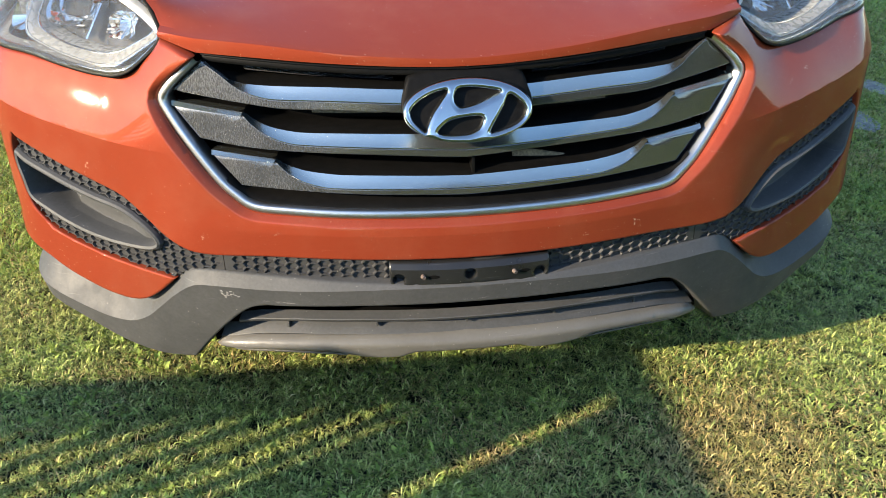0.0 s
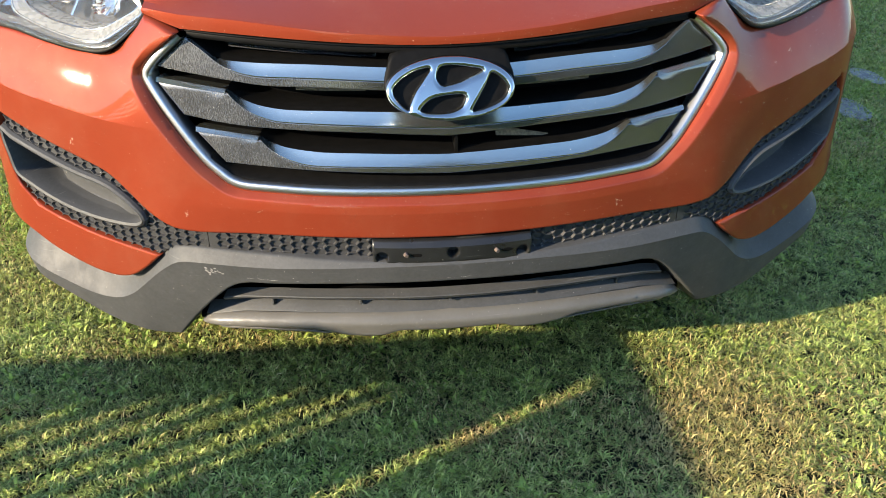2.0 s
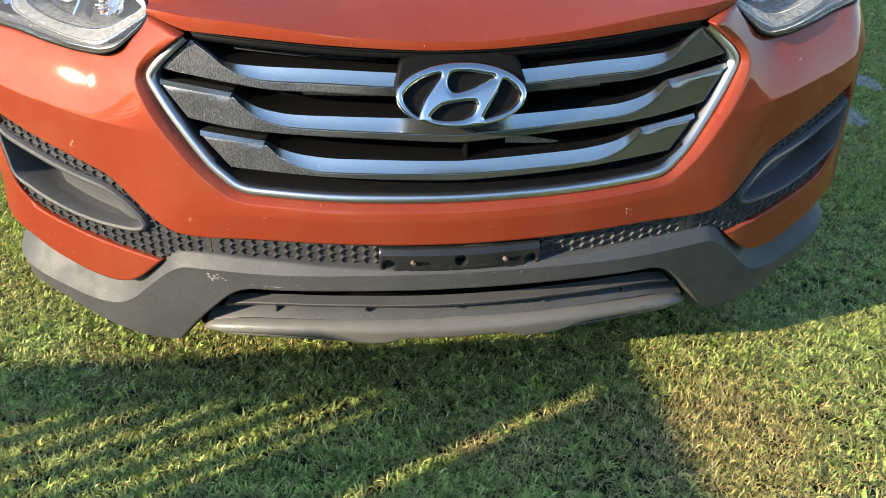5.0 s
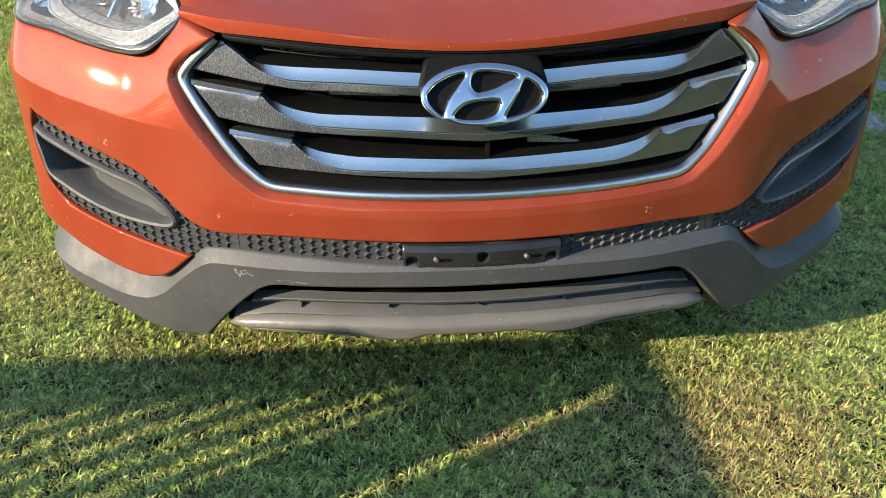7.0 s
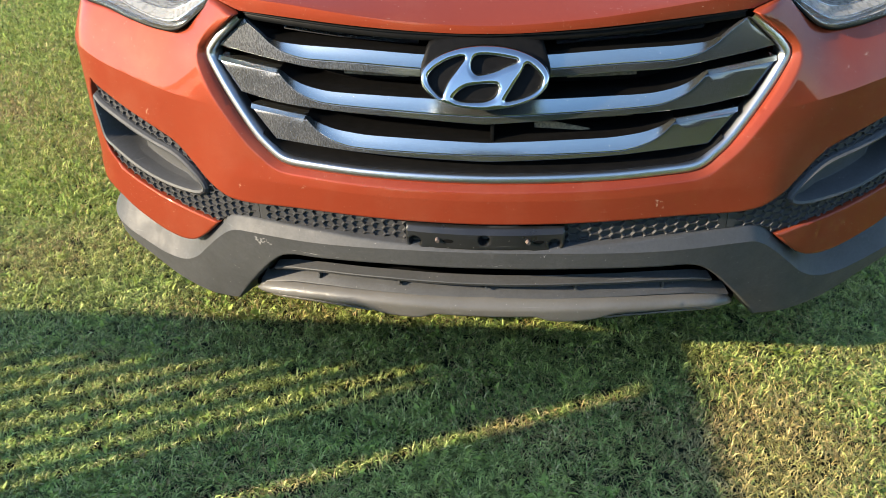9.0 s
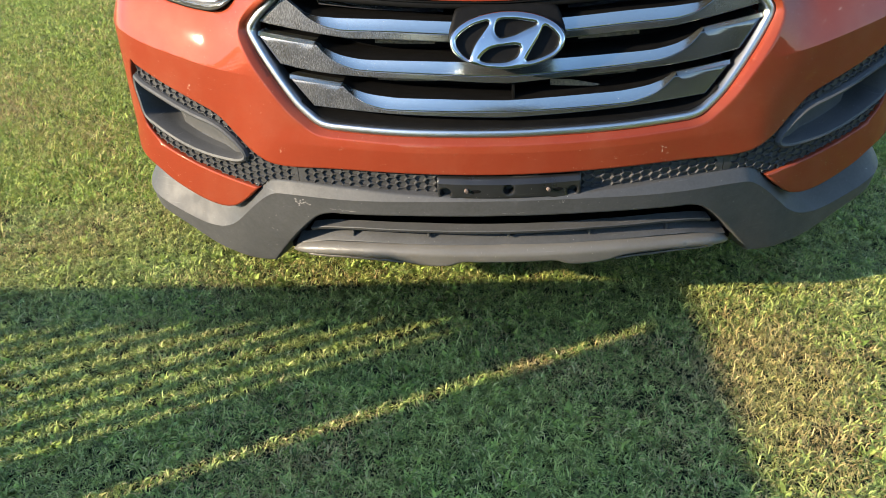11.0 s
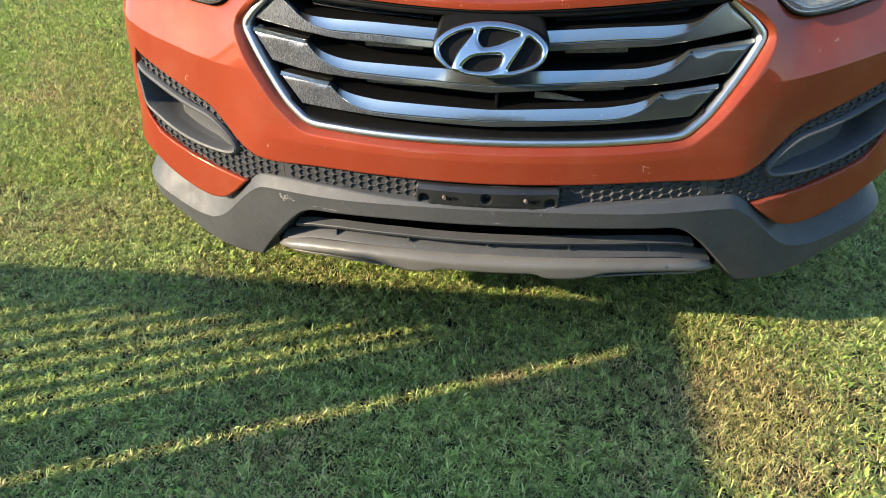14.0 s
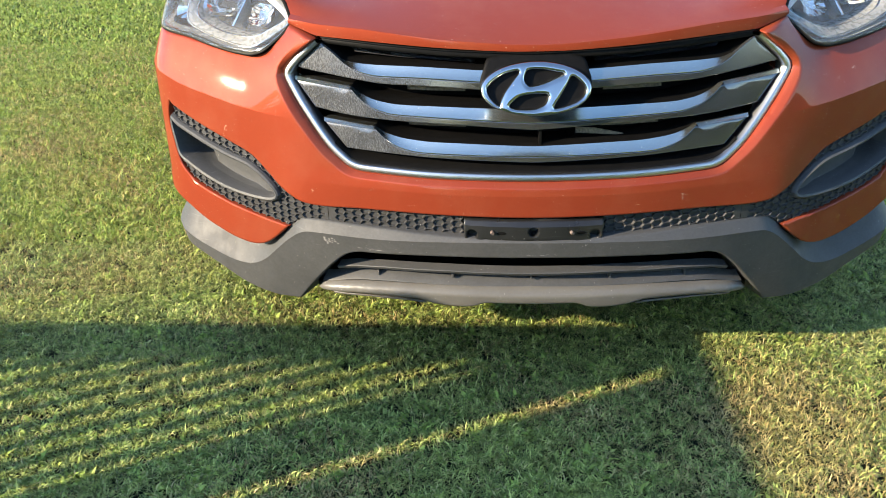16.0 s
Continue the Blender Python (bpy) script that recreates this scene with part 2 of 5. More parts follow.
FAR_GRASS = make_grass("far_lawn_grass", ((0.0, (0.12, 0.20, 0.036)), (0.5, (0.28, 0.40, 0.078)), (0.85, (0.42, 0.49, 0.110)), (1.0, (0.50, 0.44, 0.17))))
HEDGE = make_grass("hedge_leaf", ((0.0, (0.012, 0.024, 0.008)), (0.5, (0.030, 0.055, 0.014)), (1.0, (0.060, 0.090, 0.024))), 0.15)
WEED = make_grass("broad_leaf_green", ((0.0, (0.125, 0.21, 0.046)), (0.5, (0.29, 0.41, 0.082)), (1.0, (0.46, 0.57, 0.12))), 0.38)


# ---------------------------------------------------------------- mesh tools
def link_mesh(name, verts, faces, mat, parent=None, label="", smooth=True, angle=38, creased=()):
    data = bpy.data.meshes.new(name)
    data.from_pydata([tuple(map(float, v)) for v in verts], [], [tuple(map(int, f)) for f in faces])
    data.validate()
    data.materials.append(mat)
    if smooth:
        data.polygons.foreach_set("use_smooth", [True] * len(data.polygons))
        data.set_sharp_from_angle(angle=radians(angle))
        if len(creased):
            sharp = data.attributes.get("sharp_edge") or data.attributes.new("sharp_edge", "BOOLEAN", "EDGE")
            on = np.zeros(len(data.vertices), bool)
            on[list(creased)] = True
            ends = np.zeros(len(data.edges) * 2, np.int32)
            data.edges.foreach_get("vertices", ends)
            flags = np.zeros(len(data.edges), bool)
            sharp.data.foreach_get("value", flags)
            flags |= on[ends.reshape(-1, 2)].all(1)
            sharp.data.foreach_set("value", flags)
    ob = new(name, data)
    ob.parent = parent
    if label:
        tagged(ob, label)
    return ob


def from_bm(name, bm, mat, parent=None, label="", angle=38):
    bmesh.ops.recalc_face_normals(bm, faces=bm.faces)
    data = bpy.data.meshes.new(name)
    bm.to_mesh(data)
    bm.free()
    data.materials.append(mat)
    data.polygons.foreach_set("use_smooth", [True] * len(data.polygons))
    data.set_sharp_from_angle(angle=radians(angle))
    ob = new(name, data)
    ob.parent = parent
    if label:
        tagged(ob, label)
    return ob


def box(bm, centre, size, m=None, bevel=0.0):
    made = bmesh.ops.create_cube(bm, size=1.0, matrix=(m or Matrix()) @ Matrix.Translation(centre) @ Matrix.Diagonal((*size, 1)))
    if bevel:
        edges = {e for v in made["verts"] for e in v.link_edges}
        bmesh.ops.bevel(bm, geom=list(edges), offset=bevel, segments=2, affect="EDGES", profile=0.6)


def spline(points, step=0.012, closed=False):
    """A Catmull-Rom curve through the points, cut into even steps."""
    p = np.array(points, float)
    if closed:
        p = np.vstack([p[-1], p, p[0], p[1]])
    else:
        p = np.vstack([2 * p[0] - p[1], p, 2 * p[-1] - p[-2]])
    fine = []
    for a, b, c, d in zip(p[:-3], p[1:-2], p[2:-1], p[3:]):
        t = np.linspace(0, 1, 24, endpoint=False)[:, None]
        fine.append(0.5 * (2 * b + (c - a) * t + (2 * a - 5 * b + 4 * c - d) * t**2 + (3 * b - a - 3 * c + d) * t**3))
    fine = np.vstack(fine + [p[-2][None]])
    return even(fine, step)


def even(points, step=None, count=None):
    p = np.array(points, float)
    far = np.r_[0, np.cumsum(np.linalg.norm(np.diff(p, axis=0), axis=1))]
    n = count or max(2, int(round(far[-1] / step)) + 1)
    at = np.linspace(0, far[-1], n)
    return np.stack([np.interp(at, far, p[:, k]) for k in range(p.shape[1])], 1)


def flip(points):
    return np.array(points, float) * (-1, 1)


def both(half):
    """A curve from the middle outwards, made whole by its mirror image."""
    half = np.array(half, float)
    return np.vstack([flip(half)[::-1][:-1], half]) if abs(half[0][0]) < 1e-6 else np.vstack([flip(half)[::-1], half])


def loop_of(*curves):
    """One closed loop out of curves laid end to end."""
    out = []
    for c in curves:
        for q in np.array(c, float):
            if not out or np.hypot(*(q - out[-1])) > 1e-4:
                out.append(q)
    if np.hypot(*(out[0] - out[-1])) < 1e-4:
        out.pop()
    return np.array(out)


def inside(loop, pts):
    x, y = pts[:, 0], pts[:, 1]
    hit = np.zeros(len(pts), bool)
    for (x1, y1), (x2, y2) in zip(loop, np.roll(loop, -1, 0)):
        if y1 != y2:
            hit ^= ((y1 > y) != (y2 > y)) & (x < (x2 - x1) * (y - y1) / (y2 - y1) + x1)
    return hit


def gap_to(loops, pts, closed=True):
    """How far each point lies from the nearest of the loops."""
    best = np.full(len(pts), 9.0)
    for loop in loops:
        a = np.array(loop)
        b = np.roll(a, -1, 0)
        if not closed:
            a, b = a[:-1], a[1:]
        for p, q in zip(a, b):
            d = q - p
            k = np.clip(((pts - p) @ d) / max(d @ d, 1e-12), 0, 1)
            best = np.minimum(best, np.hypot(*(pts - p - k[:, None] * d).T))
    return best


def inset(loop, by):
    """The loop moved inwards (it runs anticlockwise)."""
    loop = np.array(loop)
    if np.sum(loop[:, 0] * np.roll(loop[:, 1], -1) - np.roll(loop[:, 0], -1) * loop[:, 1]) < 0:
        loop = loop[::-1]
    t = np.roll(loop, -1, 0) - np.roll(loop, 1, 0)
    t /= np.linalg.norm(t, axis=1)[:, None] + 1e-12
    return loop + by * np.stack([-t[:, 1], t[:, 0]], 1)


# The car's front in plan: a shallow bow that turns round the corner into the flank.
def plan_curve():
    s, x, y, at, turn, ds = [0.0], [0.0], [-0.02], None, 0.0, 0.002
    first = math.atan(0.72 * 0.84)
    while s[-1] < 2.4:
        if x[-1] < 0.84:
            turn, at = math.atan(0.72 * x[-1]), s[-1]
        else:
            u = min(1.0, (s[-1] - at) / 0.20)
            turn = first + (radians(86) - first) * u * u * (3 - 2 * u)
        x.append(x[-1] + ds * math.cos(turn))
        y.append(y[-1] + ds * math.sin(turn))
        s.append(s[-1] + ds)
    return np.array(s), np.array(x), np.array(y)


PLAN_S, PLAN_X, PLAN_Y = plan_curve()
PLAN_TURN = np.arctan2(np.gradient(PLAN_Y), np.gradient(PLAN_X))


def on_front(s, z, off):
    """Places off metres behind the plan curve, s metres round it from the middle."""
    s, z, off = np.broadcast_arrays(np.asarray(s, float), np.asarray(z, float), np.asarray(off, float))
    a = np.abs(s)
    x, y, t = (np.interp(a, PLAN_S, c) for c in (PLAN_X, PLAN_Y, PLAN_TURN))
    return np.stack([np.sign(s) * (x - np.sin(t) * off), y + np.cos(t) * off, z], -1)


def lerp_z(z, *stops):
    return np.interp(z, [a for a, _ in stops], [b for _, b in stops])


def sheet_data(outline, field, holes=(), step=0.02, rnd=0.004, thick=0.012, lines=()):
    """A panel on the front: triangles over the outline less its holes, edges rolled in by rnd, and a turned-in rim."""
    loops = [np.array(outline)] + [np.array(h) for h in holes]
    pts, edges = [], []

    def add(chain, closed):
        first = len(pts)
        pts.extend(map(tuple, chain))
        n = len(chain)
        edges.extend((first + k, first + (k + 1) % n) for k in range(n if closed else n - 1))

    for loop in loops:
        add(loop, True)
    low, high = loops[0].min(0), loops[0].max(0)
    gx, gz = np.meshgrid(np.arange(low[0], high[0], step), np.arange(low[1], high[1], step))
    gx = gx + (np.arange(len(gx)) % 2)[:, None] * step / 2
    grid = np.stack([gx.ravel(), gz.ravel()], 1)
    rims = [inset(loops[0], rnd * k) for k in (0.3, 1.0, 1.5)] + [inset(h, -rnd * k) for h in loops[1:] for k in (0.3, 1.0, 1.5)] if rnd else []
    free = []
    for cloud, clear in [(grid, max(0.5 * step, rnd * 1.9))] + [(r, 0.22 * rnd) for r in rims]:
        ok = inside(loops[0], cloud)
        for h in loops[1:]:
            ok &= ~inside(h, cloud)
        cloud = cloud[ok]
        if len(cloud):
            cloud = cloud[gap_to(loops, cloud) > clear]
        if len(cloud) and lines:
            cloud = cloud[gap_to(lines, cloud, False) > 0.3 * min(step, 4 * (rnd or step))]
        free.append(cloud)
    for chain in lines:
        add(chain, False)
    pts.extend(map(tuple, np.vstack(free)))
    v, _, f, *_ = mathutils_cdt([Vector(p) for p in pts], edges)
    v = np.array([tuple(p) for p in v])
    f = np.array([tuple(t) for t in f])
    mid = v[f].mean(1)
    ok = inside(loops[0], mid)
    for h in loops[1:]:
        ok &= ~inside(h, mid)
    f = f[ok]
    off = field(v[:, 0], v[:, 1])
    if rnd:
        d = np.minimum(gap_to(loops, v), rnd)
        off = off + rnd - np.sqrt(np.maximum(rnd**2 - (rnd - d) ** 2, 0))
    verts = on_front(v[:, 0], v[:, 1], off)
    faces = [tuple(t) for t in f]
    if thick:
        once = {}
        for a, b, c in faces:
            for e in ((a, b), (b, c), (c, a)):
                once[e] = True
        rim = [e for e in once if (e[1], e[0]) not in once]
        ids = sorted({k for e in rim for k in e})
        back = {k: len(verts) + n for n, k in enumerate(ids)}
        verts = np.vstack([verts, on_front(v[ids, 0], v[ids, 1], off[ids] + thick)])
        faces += [(b, a, back[a], back[b]) for a, b in rim]
    marked = np.flatnonzero(gap_to(lines, v, False) < 2e-5) if lines else ()
    sheet_data.plan = v
    return verts, faces, marked


def mathutils_cdt(pts, edges):
    return geometry.delaunay_2d_cdt(pts, edges, [], 0, 1e-6)


def sheet(name, outline, field, mat, parent, label="", angle=38, **more):
    verts, faces, marked = sheet_data(outline, field, **more)
    return link_mesh(name, verts, faces, mat, parent, label, angle=angle, creased=marked)


def true_normals(ob, v, field, clear, rnd):
    """Shade a panel by the normals of its field, each corner judged a little inside its own face, so that creases stay crisp."""
    data = ob.data
    count = len(data.loops)
    at, face = np.zeros(count, np.int32), np.zeros(count, np.int32)
    data.loops.foreach_get("vertex_index", at)
    for poly in data.polygons:
        face[poly.loop_start:poly.loop_start + poly.loop_total] = poly.index
    normals = np.zeros(count * 3)
    data.corner_normals.foreach_get("vector", normals)
    normals = normals.reshape(-1, 3)
    flat = at < len(v)
    whole = np.bincount(face, flat, len(data.polygons)) == np.bincount(face, None, len(data.polygons))
    pick = np.flatnonzero(whole[face] & (clear[np.minimum(at, len(v) - 1)] > rnd * 1.3))
    total = np.bincount(face, None, len(data.polygons))
    mids = np.stack([np.bincount(face, v[np.minimum(at, len(v) - 1), k], len(data.polygons)) / total for k in (0, 1)], 1)
    p = v[at[pick]] + 0.06 * (mids[face[pick]] - v[at[pick]])
    e = 2e-4
    made = []
    for part in np.array_split(p, max(1, len(p) // 6000)):
        spots = [part + d for d in ((e, 0), (-e, 0), (0, e), (0, -e))]
        a, b, c, d = (on_front(q[:, 0], q[:, 1], field(q[:, 0], q[:, 1])) for q in spots)
        made.append(np.cross(a - b, c - d))
    made = np.vstack(made)
    made /= np.linalg.norm(made, axis=1)[:, None]
    made *= np.sign((made * normals[pick]).sum(1))[:, None]
    normals[pick] = made
    data.normals_split_custom_set(normals.tolist())


def rolled(field, loops, rnd):
    """The field of a panel with its rolled edges."""
    def whole(s, z):
        d = np.minimum(gap_to(loops, np.stack([s, z], 1)), rnd)
        return field(s, z) + rnd - np.sqrt(np.maximum(rnd**2 - (rnd - d) ** 2, 0))
    return whole


def loft_data(rows, closed=False):
    """Quads between rows of places, each of the same length."""
    rows = [np.array(r) for r in rows]
    n = len(rows[0])
    faces = []
    for k in range(len(rows) - 1):
        for i in range(n if closed else n - 1):
            j = (i + 1) % n
            faces.append((k * n + i, k * n + j, (k + 1) * n + j, (k + 1) * n + i))
    return np.vstack(rows), faces


def loft(name, rows, mat, parent, label="", closed=False, angle=38, cap=False):
    verts, faces = loft_data(rows, closed)
    if cap:
        n = len(rows[0])
        faces.append(tuple(range((len(rows) - 1) * n, len(rows) * n)))
    return link_mesh(name, verts, faces, mat, parent, label, angle=angle)


def ribbon(name, path, field, half, deep, mat, parent, label="", closed=False):
    """A bar of rounded section that lies on the front along a path of (s, z)."""
    path = np.array(path, float)
    t = np.roll(path, -1, 0) - np.roll(path, 1, 0) if closed else np.gradient(path, axis=0)
    t /= np.linalg.norm(t, axis=1)[:, None]
    side = np.stack([-t[:, 1], t[:, 0]], 1)
    rows = []
    for across, off in ((-1.0, deep), (-1.0, 0.35), (-0.75, 0.1), (-0.3, 0.0), (0.3, 0.0), (0.75, 0.1), (1.0, 0.35), (1.0, deep)):
        q = path + side * half * across
        depth = off if off == deep else off * half
        rows.append(on_front(q[:, 0], q[:, 1], field(q[:, 0], q[:, 1]) + depth))
    verts, faces = loft_data([np.array(r) for r in zip(*rows)] + ([np.array([r[0] for r in rows])] if closed else []))
    return link_mesh(name, verts, [f[::-1] for f in faces], mat, parent, label, angle=50)


CELL_WIDE = 1.55


def comb_data(outline, field, radius, wall, deep, void=None):
    """A closed honeycomb: cells sunk into the panel, each with sloping walls and a flat floor."""
    outline = np.array(outline)
    low, high = outline.min(0) - CELL_WIDE * radius, outline.max(0) + radius
    pts = [tuple(p) for p in outline]
    edges = [(k, (k + 1) % len(pts)) for k in range(len(pts))]
    if void is not None:
        first = len(pts)
        pts.extend(map(tuple, void))
        edges.extend((first + k, first + (k + 1) % len(void)) for k in range(len(void)))
    cells = []
    r = radius - wall / math.sqrt(3)
    column, s = 0, low[0]
    while s < high[0]:
        z = low[1] + (column % 2) * radius * math.sqrt(3) / 2
        while z < high[1]:
            ring = np.array([(s + CELL_WIDE * r * math.cos(w), z + r * math.sin(w)) for w in np.arange(6) * math.pi / 3])
            if inside(outline, ring).any() and not np.abs(np.abs(ring[:, 0]).min() - 0.4772) + np.abs(np.abs(ring[:, 0]).max() - 0.4772) <= np.ptp(ring[:, 0]) + 0.003:
                cells.append(ring)
                first = len(pts)
                pts.extend(map(tuple, ring))
                edges.extend((first + k, first + (k + 1) % 6) for k in range(6))
            z += radius * math.sqrt(3)
        column += 1
        s += radius * 1.5 * CELL_WIDE
    v, _, f, *_ = mathutils_cdt([Vector(p) for p in pts], edges)
    v = np.array([tuple(p) for p in v])
    f = np.array([tuple(t) for t in f])
    mid = v[f].mean(1)
    keep = inside(outline, mid)
    if void is not None:
        keep &= ~inside(void, mid)
    f, mid = f[keep], mid[keep]
    cell = np.full(len(f), -1)
    for n, ring in enumerate(cells):
        cell[inside(ring, mid)] = n
    base = field(v[:, 0], v[:, 1])
    free = gap_to([outline] if void is None else [outline, np.array(void)], v) > 1e-5
    verts, faces, made = [], [], {}

    def vert(k, c):
        if (k, c) not in made:
            made[k, c] = len(verts)
            q = v[k]
            if c >= 0 and free[k]:
                q = q + 0.22 * (cells[c].mean(0) - q)
            verts.append(on_front(q[0], q[1], base[k] + (deep if c >= 0 else 0.0)))
        return made[k, c]

    side = {}
    for t, c in zip(f, cell):
        faces.append(tuple(vert(k, c) for k in t))
        for a, b in ((t[0], t[1]), (t[1], t[2]), (t[2], t[0])):
            side[a, b] = c
    for (a, b), c in side.items():
        other = side.get((b, a), -2)
        if c == -1 and other >= 0:
            faces.append((vert(b, c), vert(a, c), vert(a, other), vert(b, other)))
    return verts, faces


# ---------------------------------------------------------------- ground
def make_ground():
    n, reach = 48, 300.0
    at = np.sign(np.linspace(-1, 1, n)) * np.abs(np.linspace(-1, 1, n)) ** 3 * reach
    verts, faces = [], []
    for y in at:
        for x in at:
            near = math.exp(-(x * x + y * y) / 300)
            verts.append((x, y, -0.026 + 0.10 * (1 - near) * noise.noise((x * 0.06, y * 0.06, 3))))
    for j in range(n - 1):
        for i in range(n - 1):
            faces.append((j * n + i, j * n + i + 1, (j + 1) * n + i + 1, (j + 1) * n + i))
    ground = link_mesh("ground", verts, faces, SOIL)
    tagged(ground, "mown green lawn soil with dry straw patches and shade painted in under the blades", "ground", kind="structure")


make_ground()

# ---------------------------------------------------------------- the car's front, curve by curve (s round the front, z up)
FRAME_PTS = [(0, 0.590), (0.120, 0.591), (0.241, 0.592), (0.340, 0.595), (0.392, 0.597), (0.418, 0.603), (0.440, 0.617), (0.478, 0.650), (0.540, 0.724), (0.573, 0.772), (0.582, 0.792), (0.577, 0.808), (0.551, 0.834), (0.497, 0.872)]
FRAME_OUT, FRAME_FINE = spline(FRAME_PTS), spline(FRAME_PTS, 0.003)
HOOD_EDGE = spline([(0, 0.8545), (0.066, 0.855), (0.167, 0.859), (0.259, 0.8635), (0.384, 0.870), (0.500, 0.875)])
LAMP_SEAM = np.array([(0.500, 0.8745), (0.572, 0.896)])
LAMP_LOW = spline([(0.572, 0.896), (0.586, 0.877), (0.610, 0.857), (0.637, 0.838), (0.668, 0.829), (0.700, 0.829), (0.740, 0.832), (0.793, 0.839), (0.885, 0.8525), (0.960, 0.858), (1.08, 0.867), (1.28, 0.900)])
LAMP_LOW[:, 1] -= 0.003 * np.clip((LAMP_LOW[:, 0] - 0.572) / 0.06, 0, 1)
LAMP_TOP = spline([(1.28, 0.900), (1.25, 0.985), (1.18, 1.015), (1.05, 1.025), (0.88, 1.020), (0.74, 1.000), (0.640, 0.957), (0.596, 0.926), (0.572, 0.898)])
COMB_TOP = spline([(0, 0.509), (0.155, 0.510), (0.347, 0.511), (0.478, 0.507)])
FOG_TOP = spline([(0.478, 0.507), (0.510, 0.508), (0.545, 0.514), (0.590, 0.536), (0.633, 0.570), (0.678, 0.603), (0.738, 0.625), (0.832, 0.655), (0.937, 0.694)])
FOG_SIDE = spline([(0.937, 0.694), (0.950, 0.652), (0.944, 0.605), (0.929, 0.551), (0.915, 0.530)])
FOG_LOW = spline([(0.915, 0.530), (0.873, 0.500), (0.772, 0.471), (0.687, 0.454), (0.587, 0.438)])
TRIM_IN = spline([(0, 0.460), (0.158, 0.462), (0.352, 0.467), (0.478, 0.468)])
TRIM_MID = spline([(0.478, 0.468), (0.527, 0.466), (0.562, 0.458), (0.587, 0.438)])
TRIM_OUT = spline([(0.587, 0.438), (0.624, 0.405), (0.663, 0.379), (0.700, 0.370), (0.740, 0.372), (0.788, 0.382), (0.862, 0.406), (0.938, 0.440), (1.05, 0.465), (1.28, 0.480)])
CREST = spline([(0, 0.4545), (0.157, 0.452), (0.354, 0.443), (0.501, 0.440), (0.547, 0.433), (0.594, 0.401), (0.640, 0.361), (0.681, 0.327), (0.730, 0.305), (0.794, 0.303), (0.883, 0.322), (0.964, 0.342), (1.10, 0.362), (1.28, 0.370)])
TRIM_BASE = spline([(0, 0.413), (0.196, 0.410), (0.359, 0.402), (0.402, 0.400), (0.440, 0.386), (0.489, 0.344), (0.548, 0.283), (0.604, 0.219)])
TRIM_FOOT = spline([(0.604, 0.219), (0.640, 0.217), (0.690, 0.218), (0.776, 0.236), (0.865, 0.272), (0.950, 0.296), (1.10, 0.305), (1.28, 0.305)])
SKID_TOP = spline([(0, 0.318), (0.238, 0.312), (0.414, 0.299), (0.500, 0.288), (0.535, 0.277)])
SKID_LOW = spline([(0, 0.275), (0.070, 0.2755), (0.108, 0.275), (0.135, 0.264), (0.160, 0.2605), (0.200, 0.2605), (0.235, 0.265), (0.275, 0.2745), (0.330, 0.275), (0.400, 0.272), (0.480, 0.264), (0.535, 0.257)])
SKID_EDGE = spline([(0, 0.300), (0.238, 0.297), (0.414, 0.286), (0.500, 0.275), (0.545, 0.266)])
BODY_PTS = [(0.528, 0.7015), (0.556, 0.703), (0.600, 0.706), (0.690, 0.716), (0.785, 0.731), (0.870, 0.745), (0.950, 0.765), (1.06, 0.785), (1.26, 0.80)]
BODY_LINE, BODY_FINE = spline(BODY_PTS), spline(BODY_PTS, 0.002)


def grille_field(s, z):
    return 0.025 + (np.asarray(z) - 0.6) * 0.15


def outwards(curve, by):
    t = np.gradient(curve, axis=0)
    t /= np.linalg.norm(t, axis=1)[:, None]
    return curve + by * np.stack([t[:, 1], -t[:, 0]], 1)


LIP = 0.013
LIP_LINES = []
for share in (0.55, 0.85, 1.15, 1.6, 2.2):
    fold = outwards(FRAME_OUT, LIP * share)
    LIP_LINES.append(both(fold[fold[:, 1] < 0.850]))


def red_field(s, z):
    s, z = np.asarray(s, float), np.asarray(z, float)
    a = np.abs(s)
    line = np.interp(a, BODY_FINE[:, 0], BODY_FINE[:, 1])
    rise = z - line
    keen = np.clip((a - 0.53) / 0.17, 0, 1)
    keen = keen * keen * (3 - 2 * keen)
    above = (0.10 + 0.24 * keen) * rise + 0.90 * np.maximum(rise, 0) ** 2
    outer = 0.010 + np.where(rise > 0, above, (0.10 - 0.08 * keen) * rise)
    outer = np.where(z < 0.50, np.maximum(0.0, 0.02 * (z - 0.40)), outer)
    middle = lerp_z(z, (0.46, 0.002), (0.50, 0.001), (0.56, 0.0), (0.60, 0.006))
    w = np.clip((a - 0.36) / 0.22, 0, 1)
    w = w * w * (3 - 2 * w)
    body = middle * (1 - w) + outer * w
    pts = np.stack([a, z], -1).reshape(-1, 2)
    d = gap_to([FRAME_FINE], pts, False).reshape(a.shape)
    k = 1 - d / LIP
    k = 0.5 * (k + np.sqrt(k * k + 0.02)) * np.clip((0.866 - z) / 0.06, 0, 1)
    return body + 0.015 * k


def trim_field(s, z):
    s, z = np.abs(np.asarray(s, float)), np.asarray(z, float)
    crest = np.interp(s, CREST[:, 0], CREST[:, 1])
    base = np.interp(crest, (0.30, 0.445), (0.010, -0.009))
    return base + np.where(z > crest, 0.60 * (z - crest), 0.20 * (crest - z) + 0.4 * np.maximum(crest - z - 0.05, 0) ** 2)


def comb_field(s, z):
    s, z = np.abs(np.asarray(s, float)), np.asarray(z, float)
    return np.interp(s, (0.0, 0.2, 0.48, 0.6, 0.95), (0.018, 0.017, 0.009, 0.008, 0.010)) + np.maximum(z - 0.5, 0) * 0.05


